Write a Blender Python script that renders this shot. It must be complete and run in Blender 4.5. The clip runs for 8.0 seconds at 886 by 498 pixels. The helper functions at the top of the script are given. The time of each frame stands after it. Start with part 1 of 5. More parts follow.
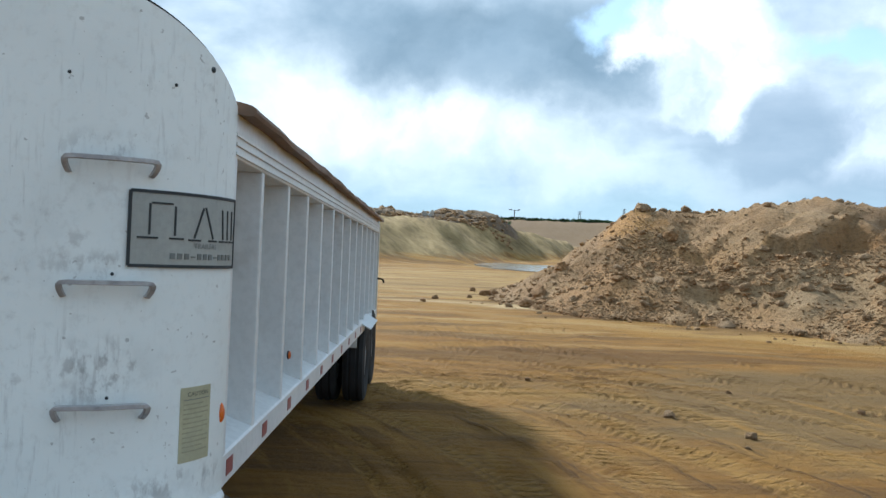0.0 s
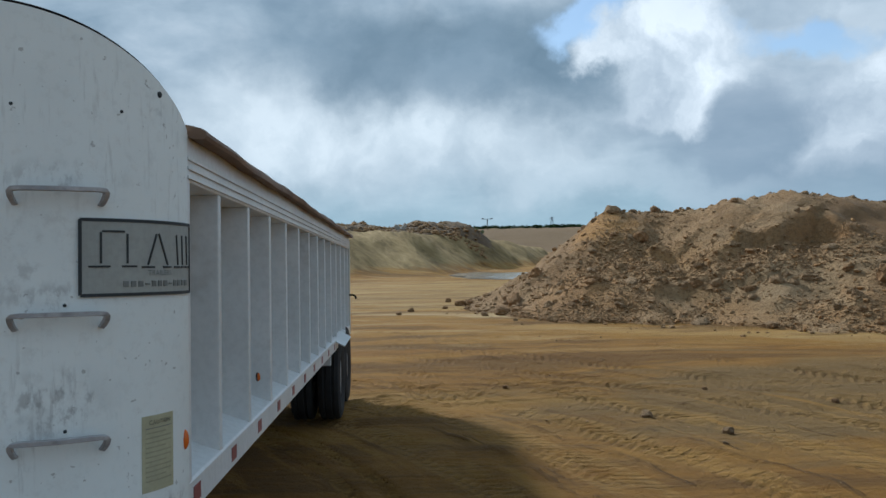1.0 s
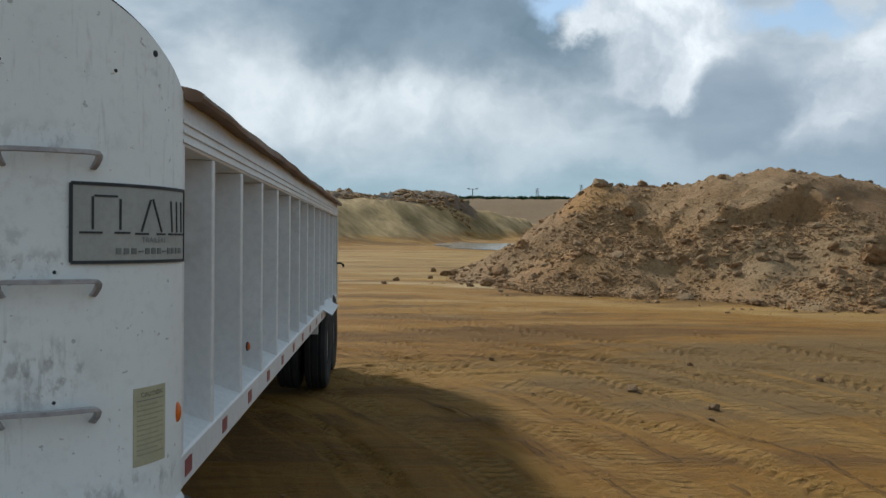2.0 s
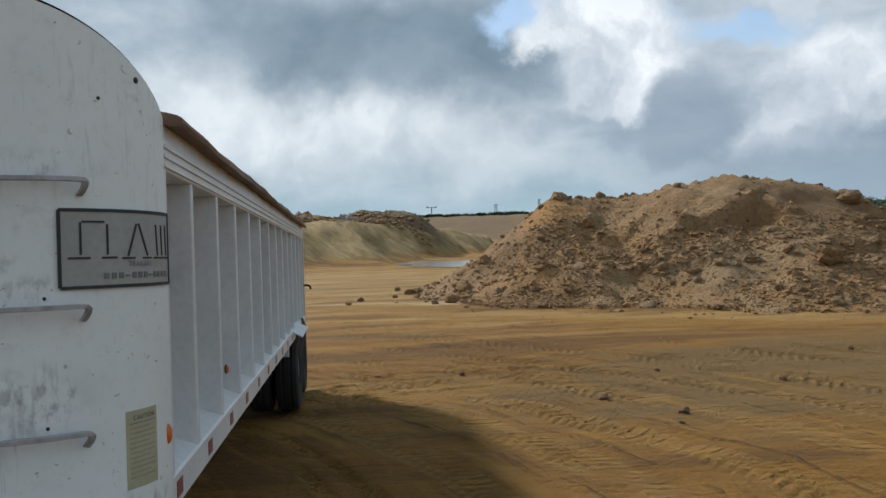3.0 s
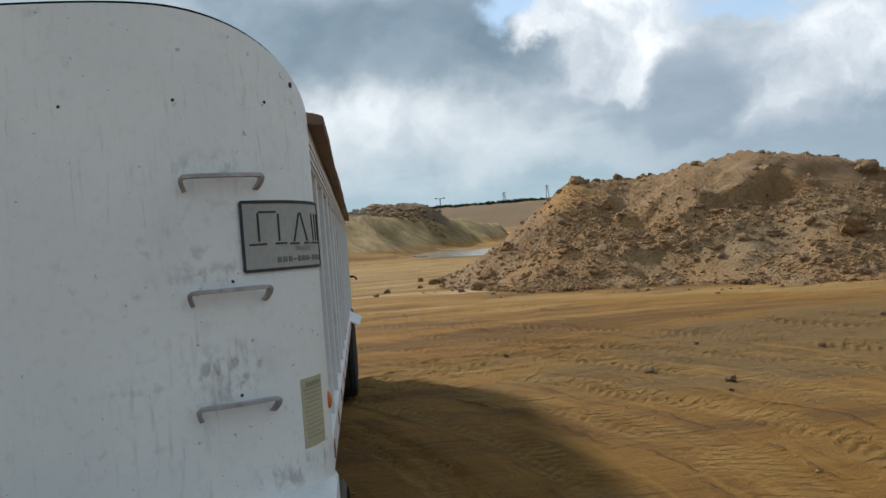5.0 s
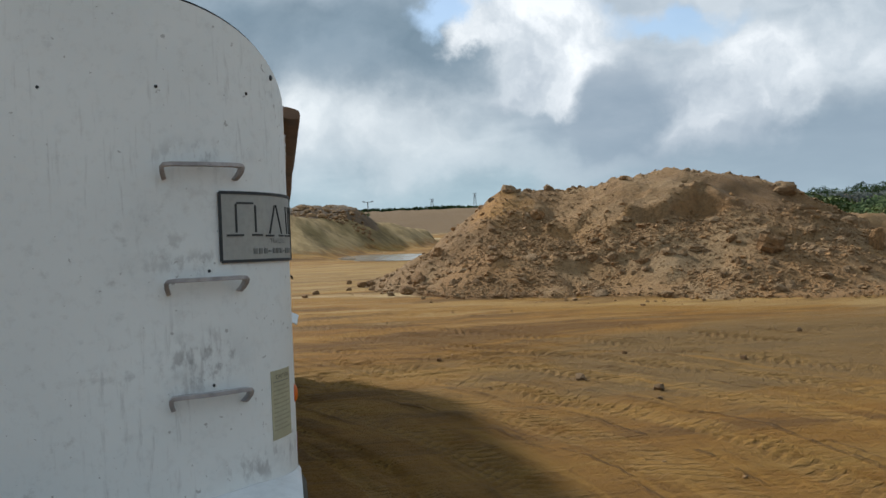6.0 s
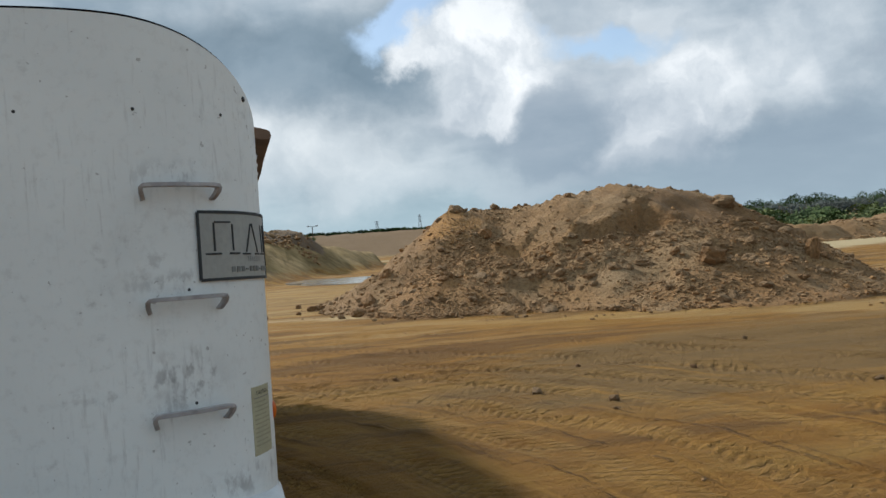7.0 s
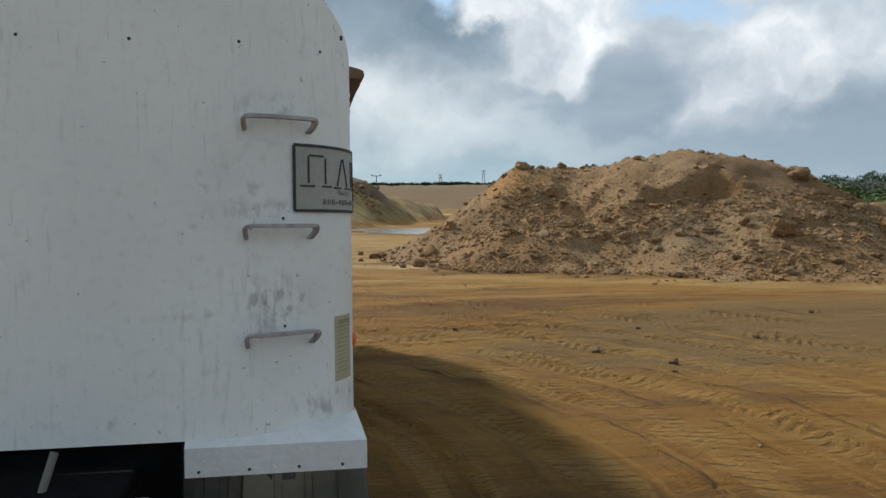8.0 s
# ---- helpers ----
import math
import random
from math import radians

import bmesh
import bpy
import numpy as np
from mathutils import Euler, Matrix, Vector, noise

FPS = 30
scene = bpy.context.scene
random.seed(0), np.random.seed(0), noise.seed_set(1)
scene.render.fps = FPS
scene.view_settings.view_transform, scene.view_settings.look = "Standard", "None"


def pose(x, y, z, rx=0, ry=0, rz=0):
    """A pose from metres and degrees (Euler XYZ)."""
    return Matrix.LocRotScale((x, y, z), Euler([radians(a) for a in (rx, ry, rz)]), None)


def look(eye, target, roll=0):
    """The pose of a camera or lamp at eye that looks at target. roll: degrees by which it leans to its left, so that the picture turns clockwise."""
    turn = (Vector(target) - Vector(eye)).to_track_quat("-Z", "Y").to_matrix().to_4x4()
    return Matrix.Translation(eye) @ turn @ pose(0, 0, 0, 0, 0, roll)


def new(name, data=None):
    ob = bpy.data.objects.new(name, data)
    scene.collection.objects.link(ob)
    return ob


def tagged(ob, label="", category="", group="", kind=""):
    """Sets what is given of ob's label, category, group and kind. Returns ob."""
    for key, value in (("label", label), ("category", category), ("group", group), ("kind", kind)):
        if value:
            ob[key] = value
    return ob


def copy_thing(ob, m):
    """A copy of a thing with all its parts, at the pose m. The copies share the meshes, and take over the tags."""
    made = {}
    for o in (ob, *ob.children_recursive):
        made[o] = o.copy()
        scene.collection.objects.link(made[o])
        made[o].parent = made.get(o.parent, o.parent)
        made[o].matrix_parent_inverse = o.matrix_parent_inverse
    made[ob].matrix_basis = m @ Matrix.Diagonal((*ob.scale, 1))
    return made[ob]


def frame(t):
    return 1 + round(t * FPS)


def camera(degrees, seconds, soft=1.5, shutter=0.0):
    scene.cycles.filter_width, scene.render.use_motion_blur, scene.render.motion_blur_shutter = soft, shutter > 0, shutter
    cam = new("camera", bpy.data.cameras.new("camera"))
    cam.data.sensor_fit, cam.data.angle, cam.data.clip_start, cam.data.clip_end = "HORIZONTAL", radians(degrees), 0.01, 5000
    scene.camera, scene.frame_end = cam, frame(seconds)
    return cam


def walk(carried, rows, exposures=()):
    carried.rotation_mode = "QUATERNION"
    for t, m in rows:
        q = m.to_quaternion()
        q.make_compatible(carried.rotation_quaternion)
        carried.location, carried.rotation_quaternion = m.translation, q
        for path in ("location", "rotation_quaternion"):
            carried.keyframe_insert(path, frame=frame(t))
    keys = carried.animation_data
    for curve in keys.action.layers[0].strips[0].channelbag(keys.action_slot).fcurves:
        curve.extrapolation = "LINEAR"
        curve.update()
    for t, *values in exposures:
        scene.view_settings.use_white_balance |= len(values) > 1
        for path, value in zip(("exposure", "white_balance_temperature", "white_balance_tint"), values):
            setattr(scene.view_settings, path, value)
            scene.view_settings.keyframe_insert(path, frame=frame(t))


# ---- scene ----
cam = camera(54.0, 8.0)
PATH = [  # seconds; x, y, z; heading, pitch and lean in degrees
    (0.0, 0.753, -2.798, 2.089, -0.88, -0.80, 2.33),
    (0.5, 0.813, -2.851, 2.076, -0.81, -1.10, -1.22),
    (1.0, 0.818, -2.799, 2.089, -2.53, 0.01, -0.78),
    (1.5, 0.786, -2.691, 2.110, -3.17, -2.22, 0.70),
    (3.0, 0.669, -2.772, 2.080, -6.17, -0.81, -1.76),
    (3.5, 0.567, -2.841, 2.073, -8.82, -0.26, -2.10),
    (4.0, 0.385, -2.893, 2.041, -6.43, -1.68, 1.04),
    (4.5, 0.258, -3.006, 2.066, -5.02, -1.40, -4.45),
    (5.8, 0.019, -3.115, 2.030, -8.30, -1.30, -2.30),
    (6.0, -0.025, -3.119, 2.041, -10.44, -1.32, -2.19),
    (6.5, -0.084, -3.143, 2.023, -12.96, -0.26, -2.95),
    (7.0, -0.153, -3.188, 2.013, -14.08, -0.08, -3.82),
    (7.5, -0.199, -3.120, 1.974, -11.49, -1.08, -3.77),
    (8.0, -0.262, -3.265, 1.969, -10.00, -2.88, -0.38),
]


def eye_pose(x, y, z, yaw, pitch, roll):
    a, b = radians(yaw), radians(pitch)
    ahead = Vector((-math.sin(a) * math.cos(b), math.cos(a) * math.cos(b), math.sin(b)))
    eye = Vector((x, y, z))
    return look(eye, eye + ahead, roll)


EXPOSURES = [(0.0, 0.73, 5610, 4), (0.5, 0.18, 5510, 3), (1.0, 0.07, 5610, 4), (1.5, 0.05, 5860, 5), (3.0, 0.12, 6110, 8), (4.0, 0.14, 6170, 8), (4.5, 0.24, 6210, 8), (6.5, 0.18, 6210, 8), (8.0, 0.19, 6260, 8)]
walk(cam, [(t, eye_pose(*p)) for t, *p in PATH], EXPOSURES)

# ---------------------------------------------------------------- light
SUN_ELEVATION, SUN_AZIMUTH = 32.5, -33.0  # azimuth in degrees from +y, to the right


def aim(azimuth, elevation):
    a, e = radians(azimuth), radians(elevation)
    return Vector((math.sin(a) * math.cos(e), math.cos(a) * math.cos(e), math.sin(e)))


sun_data = bpy.data.lights.new("sun", "SUN")
sun_data.energy, sun_data.angle, sun_data.color = 3.7, radians(5.0), (1.0, 0.92, 0.80)
sun = new("sun", sun_data)
sun.matrix_world = look(aim(SUN_AZIMUTH, SUN_ELEVATION) * 60, (0, 0, 0))


class Nodes:
    """A short way to write node trees."""

    def __init__(self, tree):
        self.tree = tree
        tree.nodes.clear()

    def add(self, kind, links=None, **settings):
        node = self.tree.nodes.new(kind)
        if "operation" in settings:
            node.operation = settings["operation"]
        if "use_clamp" in settings:
            node.use_clamp = settings["use_clamp"]
        if "data_type" in settings:
            node.data_type, node.blend_type = settings["data_type"], settings["blend_type"]
        if "interpolation_type" in settings:
            node.interpolation_type = settings["interpolation_type"]
        for key, value in (links or {}).items():
            socket = node.inputs[key]
            if isinstance(value, bpy.types.NodeSocket):
                self.tree.links.new(value, socket)
            else:
                socket.default_value = value
        return node

    def math(self, operation, a, b=0.0, c=0.0, clamp=False):
        return self.add("ShaderNodeMath", {0: a, 1: b, 2: c}, operation=operation, use_clamp=clamp).outputs[0]

    def vec(self, operation, a, b=(0, 0, 0), out=0):
        return self.add("ShaderNodeVectorMath", {0: a, 1: b}, operation=operation).outputs[out]

    def mix(self, factor, a, b, blend="MIX"):
        return self.add("ShaderNodeMix", {0: factor, 6: a, 7: b}, data_type="RGBA", blend_type=blend).outputs[2]

    def ramp(self, value, stops):
        node = self.add("ShaderNodeValToRGB", {0: value})
        while len(node.color_ramp.elements) < len(stops):
            node.color_ramp.elements.new(0.5)
        for element, (at, colour) in zip(node.color_ramp.elements, stops):
            element.position = at
            element.color = (*colour, 1) if isinstance(colour, tuple) else (colour, colour, colour, 1)
        return node.outputs[0]

    def noise(self, vector, scale, detail=5.0, rough=0.55, distort=0.0):
        return self.add("ShaderNodeTexNoise", {"Vector": vector, "Scale": scale, "Detail": detail, "Roughness": rough, "Distortion": distort}).outputs[0]

    def step(self, value, low, high):
        return self.add("ShaderNodeMapRange", {0: value, 1: low, 2: high, 3: 0.0, 4: 1.0}, interpolation_type="SMOOTHSTEP").outputs[0]


world = bpy.data.worlds.new("sky")
world.use_nodes = True
scene.world = world
n = Nodes(world.node_tree)
way = n.add("ShaderNodeTexCoord").outputs["Generated"]
split = n.add("ShaderNodeSeparateXYZ", {0: way})
height = n.math("MAXIMUM", split.outputs[2], 0.0)
# the cloud deck, seen in perspective
deck = n.math("ADD", height, 0.30)
flat = n.add("ShaderNodeCombineXYZ", {0: n.math("DIVIDE", split.outputs[0], deck), 1: n.math("DIVIDE", split.outputs[1], deck), 2: 0.0}).outputs[0]
big = n.noise(flat, 1.7, 6.0, 0.5, 0.5)
fine = n.noise(flat, 5.5, 8.0, 0.58, 0.2)
# the clouds' edges are bent at two sizes
bend = n.add("ShaderNodeTexNoise", {"Vector": way, "Scale": 5.0, "Detail": 3.0, "Roughness": 0.5}).outputs["Color"]
curl = n.add("ShaderNodeTexNoise", {"Vector": way, "Scale": 15.0, "Detail": 7.0, "Roughness": 0.58}).outputs["Color"]
bent = n.vec("ADD", way, n.vec("MULTIPLY", n.vec("SUBTRACT", bend, (0.5, 0.5, 0.5)), (0.20, 0.20, 0.16)))
bent = n.vec("ADD", bent, n.vec("MULTIPLY", n.vec("SUBTRACT", curl, (0.5, 0.5, 0.5)), (0.085, 0.085, 0.085)))
puffs = n.noise(bent, 9.0, 8.0, 0.52, 0.0)


def cloud(azimuth, elevation, wide, tall, soft=0.35):
    """A cloud's mask about a direction, in degrees, with a ragged edge."""
    mid = aim(azimuth, elevation)
    side = Vector((mid.y, -mid.x, 0)).normalized()
    up = side.cross(mid)
    u = n.math("DIVIDE", n.vec("DOT_PRODUCT", bent, tuple(side), 1), math.sin(radians(wide)))
    v = n.math("DIVIDE", n.vec("DOT_PRODUCT", bent, tuple(up), 1), math.sin(radians(tall)))
    r = n.math("SQRT", n.math("ADD", n.math("MULTIPLY", u, u), n.math("MULTIPLY", v, v)))
    ahead = n.math("GREATER_THAN", n.vec("DOT_PRODUCT", way, tuple(mid), 1), 0.3)
    return n.math("MULTIPLY", n.step(r, 1.0 + soft, 1.0 - soft), ahead)


tone = n.ramp(n.math("ADD", n.math("MULTIPLY", big, 0.65), n.math("MULTIPLY", fine, 0.35)),
              [(0.32, (0.25, 0.33, 0.42)), (0.45, (0.37, 0.46, 0.54)), (0.55, (0.55, 0.63, 0.70)), (0.68, (0.84, 0.88, 0.92))])
haze = n.step(split.outputs[2], 0.15, 0.0)
tone = n.mix(n.math("MULTIPLY", haze, 0.8), tone, (0.53, 0.69, 0.75, 1))
bright = n.ramp(puffs, [(0.30, (0.50, 0.57, 0.65)), (0.48, (0.88, 0.92, 0.96)), (0.60, (1.25, 1.25, 1.25))])
dark = n.ramp(puffs, [(0.30, (0.19, 0.27, 0.34)), (0.65, (0.30, 0.39, 0.47))])
for azimuth, elevation, wide, tall, soft, amount, shade in (
        (-3, 7.4, 16, 3.6, 0.7, 0.95, n.mix(0.5, bright, (0.84, 0.90, 0.92, 1))), (4.0, 12.6, 11.5, 4.0, 0.5, 0.8, dark), (24.0, 7.3, 8, 3.0, 0.6, 0.75, (0.36, 0.44, 0.53, 1)),
        (16.5, 4.7, 8, 0.9, 0.8, 0.45, (0.72, 0.79, 0.84, 1)), (17.6, 11.6, 4.6, 2.9, 0.3, 0.95, bright), (16.6, 8.8, 3.2, 1.3, 0.45, 0.65, bright), (13.0, 12.4, 2.2, 1.2, 0.4, 0.8, bright), (29.6, 9.4, 3.4, 2.4, 0.4, 0.75, bright), (28.6, 6.4, 2.4, 2.0, 0.5, 0.7, bright), (38, 11, 6.0, 4.0, 0.5, 0.4, bright), (36.0, 3.2, 13, 3.6, 0.7, 0.7, (0.37, 0.45, 0.54, 1)), (24, 14.2, 9, 2.0, 0.6, 0.5, n.mix(0.4, bright, (0.6, 0.67, 0.74, 1)))):
    tone = n.mix(n.math("MULTIPLY", cloud(azimuth, elevation, wide, tall, soft), amount), tone, shade)
gap = n.math("MAXIMUM", cloud(11.4, 14.2, 2.6, 1.1, 0.5), cloud(26.0, 12.8, 3.4, 0.8, 0.6))
sky = n.add("ShaderNodeTexSky")
sky.sky_type, sky.sun_disc, sky.altitude = "NISHITA", False, 100.0
sky.sun_elevation, sky.sun_rotation = radians(SUN_ELEVATION), radians(SUN_AZIMUTH)
clear = n.add("ShaderNodeBackground", {0: sky.outputs[0], 1: 0.13})
covered = n.add("ShaderNodeBackground", {0: tone, 1: 0.76})
both = n.add("ShaderNodeMixShader", {0: n.math("MULTIPLY_ADD", gap, -0.8, 1.0), 1: clear.outputs[0], 2: covered.outputs[0]})
n.add("ShaderNodeOutputWorld", {0: both.outputs[0]})


# ---------------------------------------------------------------- materials
def material(name, colour, rough=0.6, metal=0.0, vary=0.15, scale=6.0, bump=0.15, bump_scale=60.0, dirt=None, dirt_amount=0.0, dirt_scale=3.0, stretch=(1, 1, 1), random_tone=0.0, depth=0.01, detail=4.0, grain_mix=0.25, gloss=0.5):
    m = bpy.data.materials.new(name)
    m.use_nodes = True
    k = Nodes(m.node_tree)
    at = k.vec("MULTIPLY", k.add("ShaderNodeTexCoord").outputs["Object"], stretch)
    tone = k.noise(at, scale, 6.0)
    grain = k.noise(at, bump_scale, detail, 0.62)
    low = tuple(v * (1 - vary) for v in colour) + (1,)
    high = tuple(min(1.0, v * (1 + vary)) for v in colour) + (1,)
    base = k.mix(k.step(tone, 0.3, 0.7), low, high)
    base = k.mix(k.math("MULTIPLY", k.step(grain, 0.40, 0.68), grain_mix), base, tuple(v * 0.68 for v in colour) + (1,))
    if random_tone:
        spread = k.add("ShaderNodeObjectInfo").outputs["Random"]
        base = k.mix(k.math("MULTIPLY", spread, random_tone), base, tuple(v * 0.45 for v in colour) + (1,))
    if dirt:
        mask = k.step(k.noise(at, dirt_scale, 8.0, 0.65), 0.62 - 0.25 * dirt_amount, 0.78)
        base = k.mix(k.math("MULTIPLY", mask, min(1.0, dirt_amount * 1.4)), base, (*dirt, 1))
    relief = k.add("ShaderNodeBump", {"Strength": bump, "Distance": depth, "Height": k.math("ADD", grain, k.math("MULTIPLY", tone, 0.6))})
    shader = k.add("ShaderNodeBsdfPrincipled", {"Base Color": base, "Roughness": k.math("MULTIPLY_ADD", grain, 0.2, rough - 0.1), "Metallic": metal, "Specular IOR Level": gloss, "Normal": relief.outputs[0]})
    k.add("ShaderNodeOutputMaterial", {0: shader.outputs[0]})
    return m


def ground_material():
    """Packed sandy clay: ochre, with grey dried patches, pale sand, dark stains, and shade painted by the trailer and
    in the wheel marks.
    """
    m = bpy.data.materials.new("sandy_clay")
    m.use_nodes = True
    k = Nodes(m.node_tree)
    at = k.add("ShaderNodeTexCoord").outputs["Object"]
    parts = k.add("ShaderNodeSeparateXYZ", {0: at})
    along = k.vec("MULTIPLY", at, (0.35, 1.0, 1.0))
    wide = k.noise(along, 0.16, 6.0, 0.6, 0.6)
    mid = k.noise(along, 0.9, 6.0, 0.6, 0.3)
    fine = k.noise(at, 14.0, 6.0, 0.65)
    grit = k.noise(at, 90.0, 3.0, 0.6)
    base = k.ramp(wide, [(0.32, (0.185, 0.094, 0.019)), (0.45, (0.285, 0.146, 0.029)), (0.55, (0.325, 0.178, 0.040)), (0.68, (0.30, 0.20, 0.072))])
    base = k.mix(k.math("MULTIPLY", k.step(mid, 0.52, 0.70), 0.5), base, (0.34, 0.215, 0.078, 1))
    base = k.mix(k.math("MULTIPLY", k.step(mid, 0.47, 0.30), 0.6), base, (0.13, 0.065, 0.02, 1))
    streak = k.noise(k.vec("MULTIPLY", at, (0.2, 1.6, 1.0)), 2.6, 8.0, 0.68)
    dash = k.noise(k.vec("MULTIPLY", at, (0.22, 2.4, 1.0)), 6.0, 7.0, 0.66)
    beyond = k.step(k.math("ADD", parts.outputs[1], k.math("MULTIPLY", mid, 3.0)), 9.0, 14.0)
    dashed = k.math("MULTIPLY", k.step(k.noise(along, 0.42, 4.0, 0.6, 0.5), 0.46, 0.60), k.math("MULTIPLY_ADD", beyond, 0.75, 0.25))
    # thin dark dashes paint the small shadows of clods and lugs into the soil
    base = k.mix(k.math("MULTIPLY", k.math("MULTIPLY", k.step(dash, 0.56, 0.64), dashed), 0.75), base, (0.105, 0.056, 0.019, 1))
    base = k.mix(k.math("MULTIPLY", k.step(dash, 0.42, 0.30), 0.4), base, (0.40, 0.25, 0.10, 1))
    base = k.mix(k.math("MULTIPLY", k.step(streak, 0.55, 0.70), 0.45), base, (0.12, 0.062, 0.02, 1))
    base = k.mix(k.math("MULTIPLY", k.step(fine, 0.5, 0.75), 0.4), base, (0.13, 0.068, 0.022, 1))
    base = k.mix(k.math("MULTIPLY", k.step(grit, 0.6, 0.75), 0.3), base, (0.36, 0.26, 0.14, 1))
    bands = k.noise(k.vec("MULTIPLY", at, (0.09, 0.6, 1.0)), 1.0, 8.0, 0.66, 0.3)
    base = k.mix(k.math("MULTIPLY", k.step(bands, 0.50, 0.59), 0.75), base, (0.14, 0.075, 0.024, 1))
    base = k.mix(k.math("MULTIPLY", k.step(bands, 0.46, 0.37), 0.55), base, (0.40, 0.265, 0.098, 1))
    def patch(x, y, wx, wy, turn, colour, amount, base, edge=0.35, ragged=0.0):
        c, s = math.cos(radians(turn)), math.sin(radians(turn))
        dx, dy = k.math("SUBTRACT", parts.outputs[0], x), k.math("SUBTRACT", parts.outputs[1], y)
        u = k.math("DIVIDE", k.math("ADD", k.math("MULTIPLY", dx, c), k.math("MULTIPLY", dy, s)), wx)
        v = k.math("DIVIDE", k.math("SUBTRACT", k.math("MULTIPLY", dy, c), k.math("MULTIPLY", dx, s)), wy)
        r = k.math("SQRT", k.math("ADD", k.math("MULTIPLY", u, u), k.math("MULTIPLY", v, v)))
        r = k.math("ADD", r, k.math("MULTIPLY", k.math("SUBTRACT", mid, 0.5), 2.2))
        if ragged:
            r = k.math("ADD", r, k.math("MULTIPLY", k.math("SUBTRACT", streak, 0.5), ragged))
        return k.mix(k.math("MULTIPLY", k.step(r, 1.0 + edge, 1.0 - edge), amount), base, (*colour, 1))

    base = patch(4.4, 24.2, 1.9, 0.7, -8, (0.60, 0.50, 0.38), 0.8, base, 0.6, 3.0)
    base = patch(1.2, 25.2, 2.2, 0.4, -4, (0.56, 0.46, 0.34), 0.65, base, 0.6, 3.0)      # pale sand by the heap's foot
    base = patch(1.0, 4.5, 5.5, 6.0, 0, (0.135, 0.072, 0.022), 0.28, base, 0.8)      # darker soil where trucks turn, painted to deepen the trailer's shadow
    base = patch(9.6, 9.3, 7.0, 3.4, 8, (0.195, 0.136, 0.072), 0.75, base)      # dried grey mud
    base = patch(19.0, 16.0, 7.0, 2.0, 22, (0.33, 0.225, 0.12), 0.6, base)
    base = patch(2.0, 40.0, 18.0, 12.0, 0, (0.42, 0.305, 0.165), 0.5, base)
    base = patch(11.0, 16.4, 9.0, 1.0, -30, (0.45, 0.31, 0.15), 0.55, base, 0.5)   # loose sand before the heap
    lines = k.noise(k.vec("MULTIPLY", at, (0.17, 0.8, 1.0)), 1.0, 11.0, 0.72, 0.5)
    yonder = k.math("MULTIPLY", k.step(k.math("ADD", parts.outputs[1], k.math("MULTIPLY", parts.outputs[0], 0.25)), 12.0, 21.0), k.step(parts.outputs[1], 130.0, 100.0))
    base = k.mix(k.math("MULTIPLY", k.math("MULTIPLY", k.step(lines, 0.51, 0.62), yonder), 0.6), base, (0.46, 0.345, 0.20, 1))
    base = k.mix(k.math("MULTIPLY", k.math("MULTIPLY", k.step(lines, 0.47, 0.38), yonder), 0.55), base, (0.15, 0.085, 0.032, 1))
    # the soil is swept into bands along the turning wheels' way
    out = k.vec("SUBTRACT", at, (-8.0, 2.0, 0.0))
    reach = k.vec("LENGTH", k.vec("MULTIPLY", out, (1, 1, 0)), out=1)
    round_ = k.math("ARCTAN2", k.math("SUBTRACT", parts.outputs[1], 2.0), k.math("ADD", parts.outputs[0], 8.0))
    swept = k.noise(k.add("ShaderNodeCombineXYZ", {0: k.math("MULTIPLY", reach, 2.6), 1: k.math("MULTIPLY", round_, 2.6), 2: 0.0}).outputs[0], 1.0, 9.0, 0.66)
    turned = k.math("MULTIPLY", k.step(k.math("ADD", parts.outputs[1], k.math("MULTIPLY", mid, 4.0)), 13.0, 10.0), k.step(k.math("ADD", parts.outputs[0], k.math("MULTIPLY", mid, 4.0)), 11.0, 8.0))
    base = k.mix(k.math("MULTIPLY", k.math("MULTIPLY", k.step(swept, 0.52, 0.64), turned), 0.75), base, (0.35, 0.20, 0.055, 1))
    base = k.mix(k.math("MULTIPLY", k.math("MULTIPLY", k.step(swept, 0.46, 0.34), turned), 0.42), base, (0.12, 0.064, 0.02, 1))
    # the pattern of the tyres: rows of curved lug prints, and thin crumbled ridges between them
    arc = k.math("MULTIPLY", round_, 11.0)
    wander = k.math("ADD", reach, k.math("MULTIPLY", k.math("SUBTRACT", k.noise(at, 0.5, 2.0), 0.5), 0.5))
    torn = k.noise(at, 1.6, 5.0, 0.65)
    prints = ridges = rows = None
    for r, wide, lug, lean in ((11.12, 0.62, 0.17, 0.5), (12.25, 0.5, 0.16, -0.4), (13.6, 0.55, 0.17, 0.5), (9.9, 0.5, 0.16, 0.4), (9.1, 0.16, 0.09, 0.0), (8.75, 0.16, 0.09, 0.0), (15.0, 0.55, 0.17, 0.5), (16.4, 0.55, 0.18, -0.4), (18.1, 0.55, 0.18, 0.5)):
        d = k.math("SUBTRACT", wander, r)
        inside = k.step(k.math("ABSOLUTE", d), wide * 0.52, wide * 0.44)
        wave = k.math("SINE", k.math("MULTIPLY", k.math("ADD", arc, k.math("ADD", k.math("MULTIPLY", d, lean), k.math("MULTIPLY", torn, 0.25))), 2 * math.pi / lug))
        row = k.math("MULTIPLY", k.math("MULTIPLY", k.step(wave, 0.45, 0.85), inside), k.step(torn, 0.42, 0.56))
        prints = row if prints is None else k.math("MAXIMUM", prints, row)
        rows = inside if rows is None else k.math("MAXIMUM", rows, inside)
